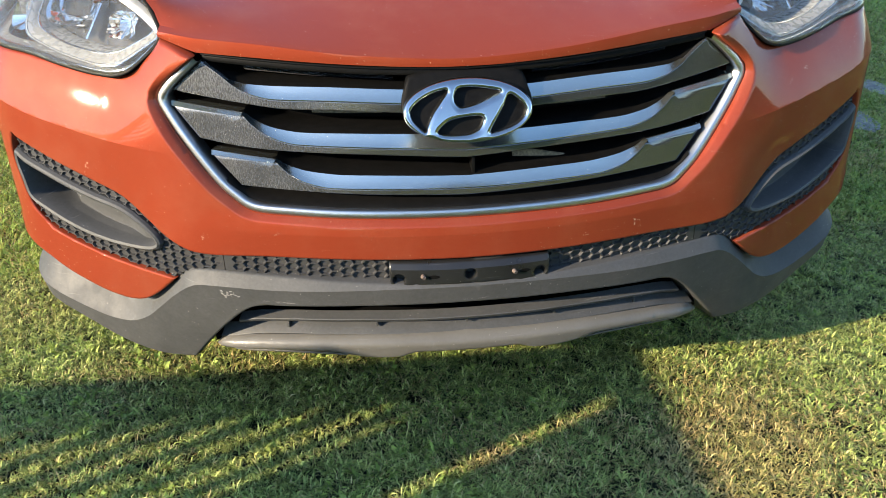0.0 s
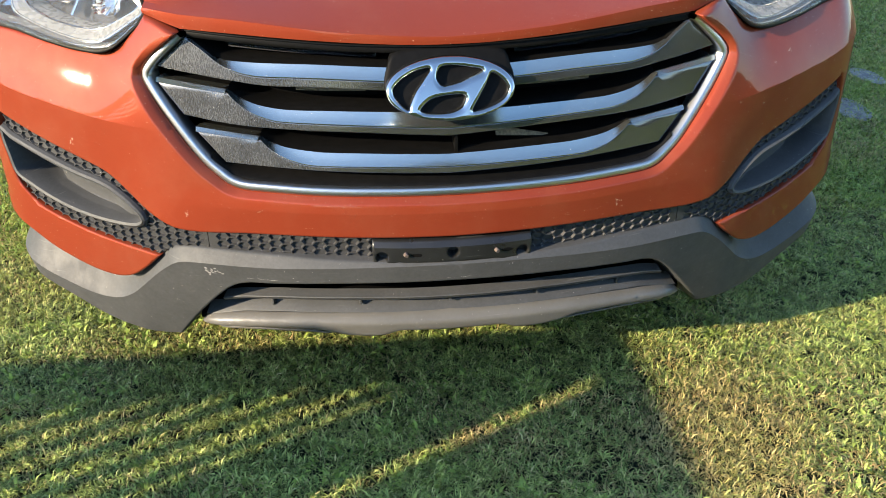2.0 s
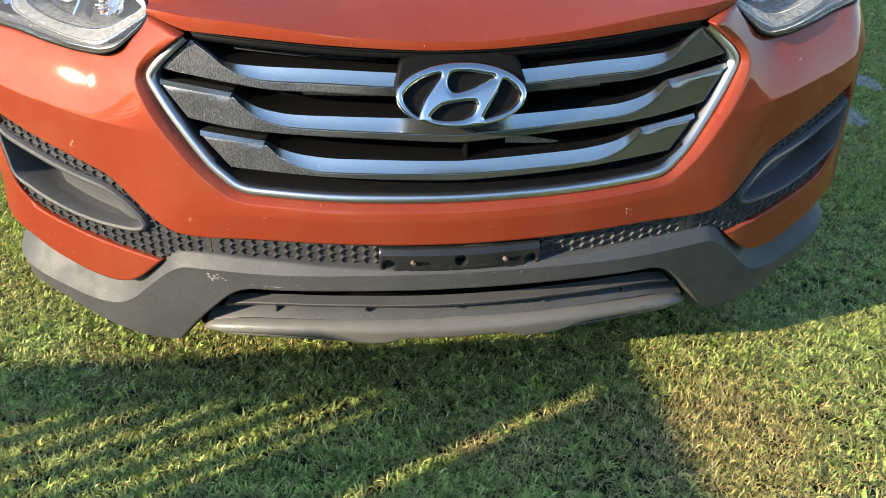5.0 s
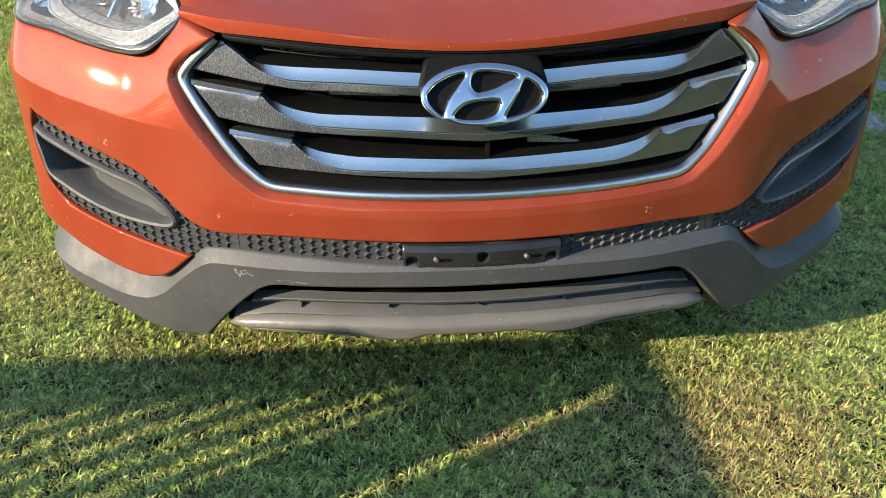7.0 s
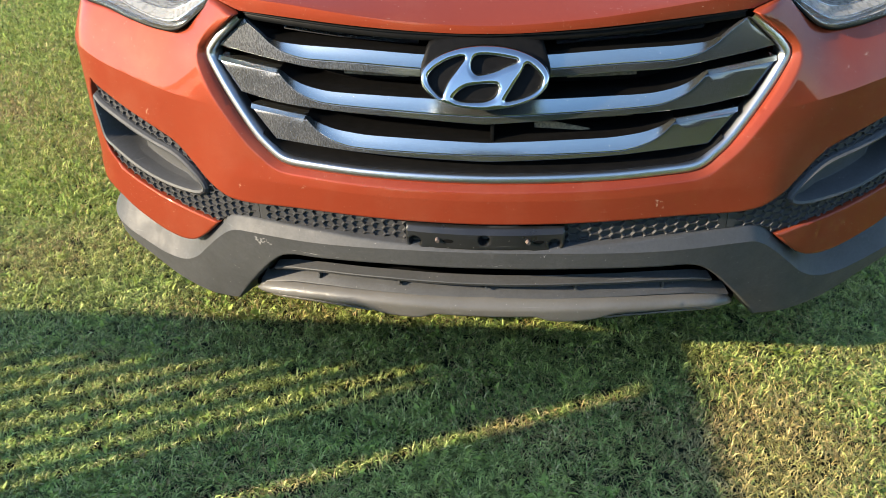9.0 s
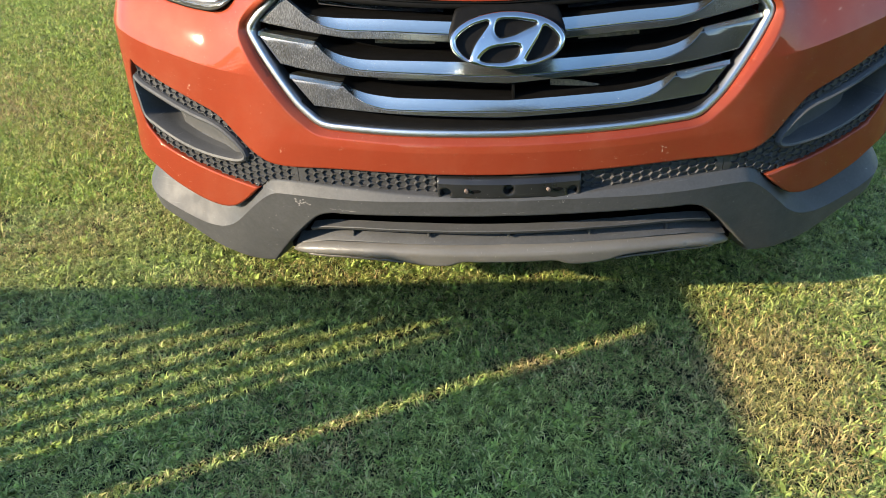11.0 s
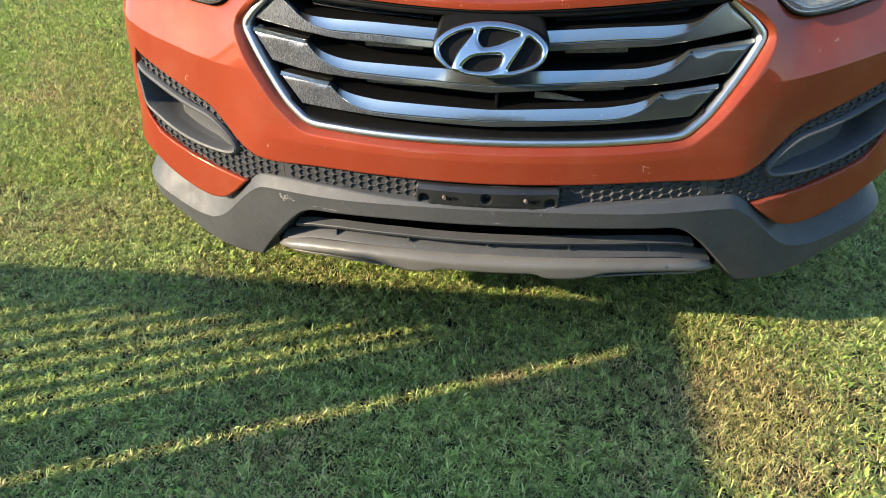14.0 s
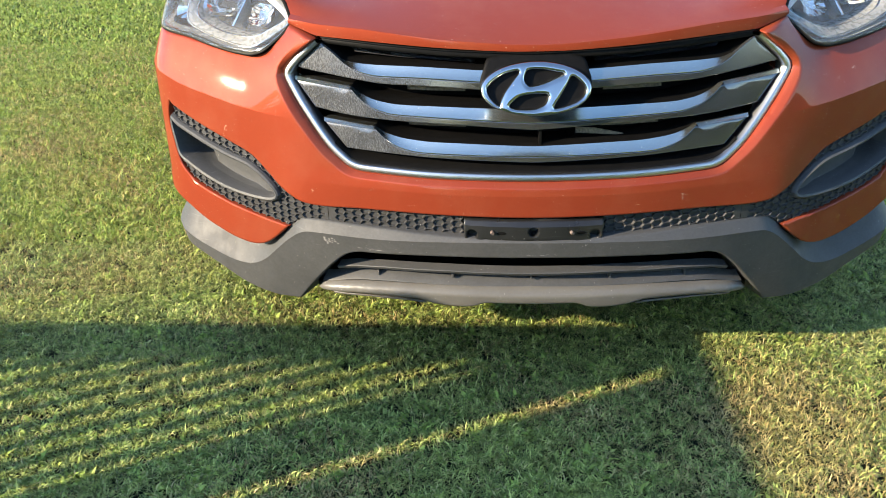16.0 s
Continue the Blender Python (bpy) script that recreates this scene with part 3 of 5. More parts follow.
def skid_field(s, z):
    s, z = np.abs(np.asarray(s, float)), np.asarray(z, float)
    edge = np.interp(s, SKID_EDGE[:, 0], SKID_EDGE[:, 1])
    return 0.026 + 0.375 * (z - edge) + 0.625 * (np.sqrt((z - edge) ** 2 + 0.0022**2) - 0.0022) + 0.012 * np.clip((s - 0.47) / 0.07, 0, 1) ** 2


def lamp_field(s, z):
    lean = lerp_z(np.asarray(z, float), (0.80, 0.030), (0.84, 0.043), (0.90, 0.080), (0.96, 0.128), (1.03, 0.20))
    return lean * np.interp(np.abs(np.asarray(s, float)), (0.86, 1.06), (1.0, 0.62))


def deeper(field, by):
    return lambda s, z: field(s, z) + by


car = new("car")
tagged(car, "orange metallic sport utility car with chrome grille, parked on grass", "car")

# bumper cover: the painted front, with the fog lamp recesses let into it
half = loop_of(COMB_TOP, FOG_TOP, FOG_SIDE, FOG_LOW, TRIM_OUT, [(1.28, 0.70)], LAMP_LOW[::-1], LAMP_SEAM[::-1], FRAME_OUT[::-1])
painted = loop_of(half, flip(half)[::-1])
bumper = sheet("bumper_cover", painted, red_field, PAINT, car, "orange metallic painted bumper cover with dust specks", step=0.009, rnd=0.004, thick=0.02,
               lines=(BODY_LINE, flip(BODY_LINE), *LIP_LINES), angle=60)
true_normals(bumper, sheet_data.plan, red_field, gap_to([painted], sheet_data.plan), 0.004)

# lower trim
half = loop_of(TRIM_IN, TRIM_MID, TRIM_OUT, [(1.28, 0.39)], TRIM_FOOT[::-1], TRIM_BASE[::-1])
lower = loop_of(half, flip(half)[::-1])
trim = sheet("lower_bumper_trim", lower, trim_field, TRIM, car, "scuffed grey plastic lower bumper trim", step=0.018, rnd=0.0035, thick=0.085,
             lines=(CREST[1:-1], flip(CREST)[1:-1]), angle=50)

# skid plate
half = loop_of(SKID_LOW, [(0.548, 0.262)], SKID_TOP[::-1])
verts, faces, _ = sheet_data(loop_of(half, flip(half)[::-1]), skid_field, step=0.006, rnd=0.006, thick=0.03)
skid = link_mesh("skid_plate", verts, faces, SKID, car, "silver grey plastic skid plate", angle=70)
for side in (-1, 1):
    arc = even([(side * 0.255, 0.2615), (side * 0.30, 0.2635), (side * 0.40, 0.2615), (side * 0.505, 0.2535)], count=18)
    ribbon("under_lip", arc, deeper(skid_field, 0.010), 0.0026, 0.03, SKID, skid, "thin silver grey under lip of the skid plate")
arc = even([(-0.10, 0.2665), (0.10, 0.2665)], count=16)
ribbon("under_lip", arc, deeper(skid_field, 0.03), 0.006, 0.03, BLACK, skid)

# lower intake behind the trim
intake = new("lower_intake")
intake.parent = car
for front, rear, ends in (((0.034, 0.3575), (0.056, 0.3645), 0.482), ((0.044, 0.3165), (0.072, 0.3315), 0.535)):
    s = np.linspace(-ends, ends, 61)
    drop = np.interp(np.abs(s), (0, 0.2, 0.355, 0.44, 0.53), (0, 0.0005, 0.006, 0.013, 0.034))
    rows = [on_front(s, front[1] - 0.010 - drop, front[0] + 0.006), on_front(s, front[1] - 0.002 - drop, front[0]), on_front(s, front[1] - drop, front[0] + 0.001), on_front(s, rear[1] - drop, rear[0]), on_front(s, rear[1] - 0.008 - drop, rear[0] + 0.001)]
    loft("intake_slat", rows, TRIM, intake, "grey plastic intake slat")
for s in (-0.381, -0.19, 0.0, 0.19, 0.381):
    bm = bmesh.new()
    at = on_front(s, 0.338 - 0.030 * (s / 0.53) ** 2, 0.062)
    turn = math.copysign(float(np.interp(abs(s), PLAN_S, PLAN_TURN)), s)
    box(bm, (0, 0, 0), (0.005, 0.018, 0.014), Matrix.Translation(at) @ Matrix.Rotation(turn, 4, "Z"), 0.001)
    from_bm("slat_rib", bm, TRIM, intake)
# black sheets put in for the shade deep inside the intake
s = np.linspace(-0.60, 0.60, 41)
loft("intake_back", [on_front(s, 0.25, 0.15), on_front(s, 0.43, 0.13)], VOID, intake, "black sheet standing in for the dark depth of the intake")
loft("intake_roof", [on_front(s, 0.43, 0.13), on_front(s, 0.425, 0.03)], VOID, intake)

# honeycomb strip and fog inserts
upper, under = COMB_TOP[COMB_TOP[:, 0] < 0.470], TRIM_IN[TRIM_IN[:, 0] < 0.470]
strip = loop_of(both(np.vstack([upper, (0.4768, 0.507)])), both(np.vstack([under, (0.4768, 0.468)]))[::-1])
verts, faces = comb_data(strip, comb_field, 0.0092, 0.0016, 0.0050)
link_mesh("honeycomb_strip", verts, faces, MESH, car, "dark grey plastic honeycomb strip", smooth=False)

POCKET = [(0.943, 0.661), (0.913, 0.648), (0.870, 0.634), (0.807, 0.614), (0.749, 0.598), (0.688, 0.584), (0.650, 0.564), (0.618, 0.538), (0.604, 0.517), (0.611, 0.501), (0.640, 0.493), (0.710, 0.495), (0.774, 0.504), (0.831, 0.519), (0.887, 0.540), (0.926, 0.560), (0.939, 0.600), (0.949, 0.636)]


def fog_insert(side):
    """A honeycomb fog insert with its scooped blank."""
    turn = (lambda c: np.array(c)) if side > 0 else flip
    insert = new("fog_insert")
    insert.parent = car
    edge = loop_of([(0.4780, 0.468), (0.4780, 0.507)], FOG_TOP[1:], FOG_SIDE, FOG_LOW, TRIM_MID[::-1])
    pocket = spline(POCKET, 0.010, closed=True)[:-1]
    verts, faces = comb_data(turn(edge), comb_field, 0.0092, 0.0016, 0.0050, turn(inset(pocket, 0.003)))
    link_mesh("honeycomb_panel", verts, faces, MESH, insert, "dark grey plastic honeycomb panel", smooth=False)
    # scooped blank: a raised rim, walls running in, and a floor
    n = 72
    rim = even(np.vstack([pocket, pocket[:1]]), count=n + 1)[:-1]
    mid = rim.mean(0)
    rows = []
    for shrink, off in ((-0.002, 0.014), (-0.001, -0.002), (0.002, -0.008), (0.006, -0.011), (0.011, -0.009), (0.015, 0.002)):
        r = inset(rim, shrink)
        rows.append((r, off))
    ring = inset(rim, 0.015)
    spine = np.clip(ring[:, 0], 0.655, 0.905)
    keel = np.stack([spine, np.interp(spine, (0.655, 0.70, 0.79, 0.85, 0.905), (0.510, 0.526, 0.543, 0.556, 0.570))], 1)
    depth = np.interp(spine, (0.655, 0.70, 0.84, 0.905), (0.016, 0.032, 0.044, 0.080))
    upper = ring[:, 1] > keel[:, 1]
    for k in (0.05, 0.12, 0.22, 0.34, 0.40, 0.7, 1.0):
        steep, shelf = min(1.0, 0.88 + 0.12 * k), min(1.0, 0.40 + k / 0.6)
        rows.append((ring + (keel - ring) * k, 0.002 + (depth - 0.002) * np.where(upper, steep, shelf)))
    places = []
    for r, off in rows:
        q = turn(r)
        places.append(on_front(q[:, 0], q[:, 1], comb_field(q[:, 0], q[:, 1]) + off))
    if side < 0:
        places = [p[::-1] for p in places]
    loft("fog_blank", [np.vstack([p, p[:1]]) for p in places], TRIM, insert, "dark grey plastic scooped fog lamp blank", angle=20)


fog_insert(-1)
fog_insert(1)

# ---------------------------------------------------------------- grille
grille = new("grille")
grille.parent = car
rail = spline([(0, 0.5965), (0.120, 0.597), (0.241, 0.598), (0.340, 0.601), (0.388, 0.603), (0.413, 0.609), (0.434, 0.622), (0.472, 0.654), (0.533, 0.727), (0.566, 0.774), (0.5745, 0.792), (0.570, 0.804), (0.546, 0.829), (0.497, 0.869)], 0.008)
ribbon("grille_frame", both(rail), deeper(grille_field, -0.010), 0.0074, 0.035, FRAME, grille, "bright satin chrome grille surround")

top = spline([(0, 0.8455), (0.167, 0.850), (0.259, 0.8545), (0.384, 0.8615), (0.488, 0.8675)], 0.01)
ribbon("top_rail", both(top), deeper(grille_field, 0.004), 0.0065, 0.05, BLACK, grille, "gloss black rail under the hood edge")
ribbon("top_bead", both(top + (0, 0.0068)), deeper(grille_field, -0.001), 0.0014, 0.02, BLACK, grille)

BARS = (
    # satin foot line, satin head line, smoked foot line, end at the frame
    (((0.113, 0.795), (0.241, 0.800), (0.340, 0.8005), (0.366, 0.802), (0.400, 0.809), (0.430, 0.823), (0.452, 0.839), (0.484, 0.859)),
     ((0.106, 0.815), (0.243, 0.820), (0.345, 0.8205), (0.377, 0.821), (0.418, 0.8235), (0.445, 0.832), (0.468, 0.846), (0.486, 0.8595)),
     ((0.117, 0.778), (0.242, 0.783), (0.338, 0.784), (0.402, 0.790), (0.480, 0.799), (0.556, 0.808)), (0.493, 0.861)),
    (((0.0, 0.711), (0.146, 0.717), (0.245, 0.720), (0.300, 0.7215), (0.332, 0.7245), (0.369, 0.736), (0.397, 0.754), (0.417, 0.774)),
     ((0.0, 0.733), (0.101, 0.737), (0.218, 0.739), (0.290, 0.7392), (0.325, 0.741), (0.367, 0.748), (0.397, 0.760), (0.419, 0.7745)),
     ((0.0, 0.695), (0.146, 0.703), (0.246, 0.706), (0.348, 0.709), (0.424, 0.714), (0.507, 0.724)), (0.562, 0.787)),
    (((0.0, 0.640), (0.149, 0.642), (0.240, 0.643), (0.272, 0.6455), (0.308, 0.655), (0.336, 0.671), (0.359, 0.692)),
     ((0.0, 0.658), (0.149, 0.662), (0.225, 0.663), (0.255, 0.6645), (0.304, 0.670), (0.339, 0.680), (0.361, 0.6925)),
     ((0.0, 0.626), (0.149, 0.630), (0.250, 0.633), (0.324, 0.6365), (0.428, 0.641)), (0.487, 0.702)),
)


def grille_bar(foot, head, low, end, side):
    """One bar of the grille: a satin slope over a smoked chrome face that widens to a block at the frame."""
    turn = (lambda c: np.array(c)) if side > 0 else flip
    whole = abs(foot[0][0]) < 1e-6
    if whole and side < 0:
        return
    wing = new("grille_bar")
    wing.parent = grille
    foot, head, low = (spline(c, 0.008) for c in (foot, head, low))
    lows = loop_of(low, [end], foot[::-1])
    shape = loop_of(lows, flip(lows)[::-1]) if whole else turn(lows)
    face = shape
    if whole:
        # the block's upper edge is broken by a satin cap between slope and surround
        tip, far = foot[-1], np.array(end)
        cap_low = np.array([tip + (0.003, -0.0055), far + (-0.004, -0.0072)])
        lows = loop_of(low, [cap_low[1]], [cap_low[0]], foot[:-1][::-1])
        face = loop_of(lows, flip(lows)[::-1])
        for way in (1, -1):
            a, b = even(cap_low, count=14), even(np.array([tip, far]), count=14)
            rows = []
            for k, off in ((0.0, 0.0004), (0.12, -0.0006), (0.5, 0.0032), (1.0, 0.0072), (1.0, 0.030)):
                q = (a + (b - a) * k) * (way, 1)
                rows.append(on_front(q[:, 0], q[:, 1], grille_field(q[:, 0], q[:, 1]) + off)[::way])
            loft("bar_cap", rows, SATIN, wing, "satin chrome upper edge of the bar's block", angle=30)
    verts, faces, _ = sheet_data(face, deeper(grille_field, 0.001), step=0.012, rnd=0.0028, thick=0.004)
    plan = sheet_data.plan
    inner, walls, _ = sheet_data(shape, deeper(grille_field, 0.0082), step=0.03, rnd=0.0, thick=0.042)
    link_mesh("bar_body", inner, walls, BLACK, wing, "black plastic body of the grille bar", angle=22)
    ob = link_mesh("bar_face", verts, faces, SMOKED, wing, "dusty smoked chrome grille bar face", angle=22)
    true_normals(ob, plan, rolled(deeper(grille_field, 0.001), [face], 0.0028), gap_to([face], plan), 0.00005)
    count = 60
    a, b = even(foot, count=count), even(head, count=count)
    rows = []
    for k, dip in ((0.0, 0.0), (0.06, -0.0012), (0.3, 0.0005), (0.6, 0.0008), (0.85, 0.0003), (1.0, 0.0)):
        q = a + (b - a) * k
        q = both(q) if whole else turn(q)
        rows.append(on_front(q[:, 0], q[:, 1], grille_field(q[:, 0], q[:, 1]) + 0.013 * k + dip - 0.0005))
    if not whole and side < 0:
        rows = [r[::-1] for r in rows]
    loft("bar_slope", rows, SATIN, wing, "satin chrome grille bar slope", angle=50)
    # black ledge that runs back behind the slope
    q = both(b) if whole else turn(b)
    back = [on_front(q[:, 0], q[:, 1] + up, grille_field(q[:, 0], q[:, 1]) + off) for up, off in ((0.0, 0.013), (0.0010, 0.017), (0.004, 0.024), (0.006, 0.085))]
    if not whole and side < 0:
        back = [r[::-1] for r in back]
    loft("bar_ledge", back, BLACK, wing, "black plastic ledge behind the bar")


for bar in BARS:
    for side in (-1, 1):
        grille_bar(*bar, side)

# dark lower ledge, black sheet for the shaded depth, core seen between the bars
q = both(even(spline([(0, 0.604), (0.24, 0.605), (0.40, 0.614), (0.455, 0.650)]), count=50))
loft("lower_ledge", [on_front(q[:, 0], q[:, 1], 0.030), on_front(q[:, 0], q[:, 1] + 0.004, 0.034), on_front(q[:, 0], q[:, 1] + 0.018, 0.075)], BLACK, grille, "black plastic ledge above the surround")
s = np.linspace(-0.60, 0.60, 41)
loft("grille_back", [on_front(s, 0.58, 0.135), on_front(s, 0.852, 0.135)], VOID, grille, "black sheet standing in for the dark depth behind the grille")
# sunlit wedge of the core: the lit patch is put into the plate's shape
q = np.linspace(0.095, 0.205, 24)
loft("radiator_core", [on_front(q, np.interp(q, (0.095, 0.205), (0.675, 0.666)), 0.080), on_front(q, np.interp(q, (0.095, 0.14, 0.205), (0.687, 0.684, 0.669)), 0.083)], CORE, grille, "dusty tan radiator core, only its sunlit wedge built as a plate")
for z in (0.765, 0.685):
    for side in (-1, 1):
        q = np.linspace(0.16, 0.30, 20) * side
        loft("radiator_core", [on_front(q, z - 0.006, 0.11), on_front(q, z + 0.004, 0.112)][::side], CORE, grille, "dim radiator core behind the grille")
for side in (-1, 1):
    bm = bmesh.new()
    box(bm, (0, 0, 0), (0.006, 0.05, 0.040), Matrix.Translation(on_front(side * 0.003 + 0.01, 0.678, 0.075)), 0.001)
    from_bm("grille_stay", bm, BLACK, grille) if side > 0 else bm.free()

# dusty wedge plates under the top rail
for side in (-1, 1):
    q = even([(0.135, 0.838), (0.300, 0.844), (0.455, 0.857)], count=24)
    r = even([(0.135, 0.824), (0.300, 0.831), (0.425, 0.838)], count=24)
    if side < 0:
        q, r = flip(q)[::-1], flip(r)[::-1]
    loft("dusty_plate", [on_front(r[:, 0], r[:, 1], grille_field(0, r[:, 1]) + 0.045), on_front(q[:, 0], q[:, 1], grille_field(0, q[:, 1]) + 0.062)], SMOKED, grille)

# dried bug marks and scuffs
def mark(parent, field, s, z, size, mat, seed, spread=(1.0, 1.0), name="bug_mark"):
    """A few ragged dabs that lie on a panel."""
    rng = np.random.default_rng(seed)
    verts, faces = [], []
    for _ in range(9):
        cs, cz = s + rng.normal(0, size * spread[0]), z + rng.normal(0, size * spread[1])
        r = size * rng.uniform(0.12, 0.45)
        w = np.linspace(0, math.tau, 9, endpoint=False)
        ring = r * rng.uniform(0.5, 1.2, 9)
        q = np.stack([cs + ring * np.cos(w) * spread[0], cz + ring * np.sin(w) * spread[1]], 1)
        first = len(verts)
        verts.extend(on_front(q[:, 0], q[:, 1], field(q[:, 0], q[:, 1]) - 0.0004))
        faces.append(tuple(range(first, first + 9)))
    tagged(link_mesh(name, verts, faces, mat, parent, "", smooth=False), kind="stuff")


for n, (s, z, size) in enumerate(((0.326, 0.546, 0.0045), (0.335, 0.535, 0.002), (-0.746, 0.660, 0.0040), (-0.505, 0.545, 0.0030), (-0.36, 0.56, 0.002), (0.22, 0.535, 0.002), (0.745, 0.775, 0.0035), (0.70, 0.76, 0.002), (0.60, 0.70, 0.002))):
    mark(bumper, red_field, s, z, size, BUG, 60 + n)
for n in range(3):
    mark(trim, trim_field, -0.482 + 0.008 * n, 0.421 + 0.003 * (n % 2), 0.0085, SCUFF, 80 + 10 * n, (1.0, 0.6), "scuff")
mark(trim, trim_field, -0.36, 0.414, 0.0060, SCUFF, 84, (4.0, 0.25), "scuff")
mark(trim, trim_field, -0.478, 0.424, 0.0040, SCUFF, 81, (2.0, 0.3), "scuff")
mark(trim, trim_field, 0.02, 0.4225, 0.0040, SCUFF, 82, (4.0, 0.2), "scuff")
mark(trim, trim_field, 0.112, 0.446, 0.0030, SCUFF, 83, (1.0, 1.0), "scuff")

# badge
badge = new("badge")
badge.parent = car


def ellipse(a, b, n=72, z=0.793):
    w = np.linspace(0, math.tau, n, endpoint=False)
    return np.stack([a * np.cos(w), z + b * np.sin(w)], 1)


badge_field = lambda s, z: 0.020 + (np.asarray(z) - 0.793) * 0.45 + 1.4 * (np.asarray(z) - 0.793) ** 2
seat = loop_of(spline([(0.000, 0.733), (0.060, 0.742), (0.105, 0.768), (0.119, 0.793), (0.112, 0.822), (0.104, 0.842), (0.060, 0.853), (0.0, 0.856)]))
seat = loop_of(seat, flip(seat)[::-1])
sheet("badge_seat", seat, deeper(badge_field, 0.016), BLACK, badge, "gloss black badge seat", step=0.02, rnd=0.006, thick=0.03)
VOIDS = (
    ((-0.0985, 0.792), (-0.093, 0.8016), (-0.081, 0.8124), (-0.0615, 0.8228), (-0.037, 0.8272), (-0.0485, 0.808), (-0.0625, 0.788), (-0.0725, 0.7657), (-0.075, 0.7565), (-0.0865, 0.7662), (-0.096, 0.7793)),
    ((-0.0207, 0.8212), (-0.0156, 0.8285), (-0.0024, 0.8307), (0.0173, 0.8295), (0.0404, 0.8254), (0.0565, 0.8210), (0.0368, 0.812), (0.0168, 0.8036), (-0.0032, 0.7985), (-0.0131, 0.7980), (-0.0195, 0.8037), (-0.0226, 0.812)),
    ((-0.052, 0.7553), (-0.047, 0.7632), (-0.0334, 0.7739), (-0.0102, 0.7793), (0.0097, 0.7805), (0.0212, 0.7793), (0.0228, 0.7727), (0.0175, 0.760), (0.0091, 0.754), (-0.0043, 0.7500), (-0.0242, 0.7492), (-0.0439, 0.7507)),
    ((0.0374, 0.7523), (0.0495, 0.7744), (0.0633, 0.7977), (0.0729, 0.8146), (0.0836, 0.8091), (0.0936, 0.7988), (0.0986, 0.7872), (0.0951, 0.7745), (0.0831, 0.764), (0.0627, 0.7556), (0.0458, 0.7512)),
)
LEAN = (1.02, 0.90)        # the badge leans back, so it stands a little less tall
cuts = [(spline(c, 0.0022, closed=True)[:-1] - (0, 0.793)) * LEAN + (0, 0.790) for c in VOIDS]
rim_oval = (ellipse(0.1135, 0.0575, 120, 0.791) - (0, 0.793)) * LEAN + (0, 0.790)


emblem = sheet("badge_emblem", rim_oval, badge_field, CHROME, badge, "polished chrome oval badge with a slanted band", step=0.0021, rnd=0.0095, thick=0.014, holes=cuts, angle=85)
true_normals(emblem, sheet_data.plan, rolled(badge_field, [rim_oval, *cuts], 0.0095), gap_to([rim_oval, *cuts], sheet_data.plan), 0.00005)

# ---------------------------------------------------------------- plate bracket
bracket = new("plate_bracket")
bracket.parent = car
face = loop_of(even([(-0.152, 0.4555), (-0.118, 0.4535), (-0.110, 0.459), (0.085, 0.4595), (0.095, 0.4545), (0.152, 0.4550)], step=0.012), even([(0.152, 0.455), (0.1525, 0.503)], step=0.012), even([(0.1525, 0.503), (-0.1525, 0.503)], step=0.012), even([(-0.1525, 0.503), (-0.152, 0.4555)], step=0.012))
bracket_field = lambda s, z: -0.008 + 0.9 * np.maximum(np.asarray(z) - 0.492, 0) + 0.25 * np.asarray(s) ** 2


def hole(s, z, a, b=None):
    w = np.linspace(0, math.tau, 18, endpoint=False)
    return np.stack([s + a * np.cos(w), z + (b or a) * np.sin(w)], 1)


HOLES = [(-0.134, 0.4700, 0.0118), (0.134, 0.4690, 0.0118), (0.0, 0.4800, 0.0112)]
sheet("bracket_face", face, bracket_field, BRACKET, bracket, "black plastic plate bracket with round holes", step=0.012, rnd=0.003, thick=0.03, holes=[hole(*h) for h in HOLES], lines=(np.stack([np.linspace(-0.149, 0.149, 25), np.full(25, 0.492)], 1),))
for s, z, r in HOLES:
    q = hole(s, z, r)
    p = hole(s, z, r * 0.82)
    loft("bracket_socket", [on_front(q[:, 0], q[:, 1], -0.004 + 0.25 * s * s), on_front(p[:, 0], p[:, 1], 0.016), on_front(p[:, 0] * 0 + s, p[:, 1] * 0 + z, 0.017)], BRACKET, bracket, closed=True)
for s, tilt in ((-0.089, 0.2), (0.083, 0.35)):
    at = on_front(s, 0.4790, bracket_field(s, 0.4790))
    bm = bmesh.new()
    bmesh.ops.create_cone(bm, cap_ends=True, segments=10, radius1=0.0046, radius2=0.0036, depth=0.008, matrix=Matrix.Translation(at + np.array((0, -0.004, 0))) @ Matrix.Rotation(radians(90), 4, "X") @ Matrix.Rotation(tilt, 4, "Y"))
    from_bm("screw", bm, RUST, bracket, "rusty plate screw")
    q = hole(s + 0.020, 0.4765, 0.011, 0.0042)
    sheet("screw_slot", q, lambda a, b: bracket_field(a, b) - 0.0006, BLACK, bracket, step=0.006, rnd=0.001, thick=0.003)

# ---------------------------------------------------------------- headlights
LAMP = loop_of(LAMP_LOW, LAMP_TOP)


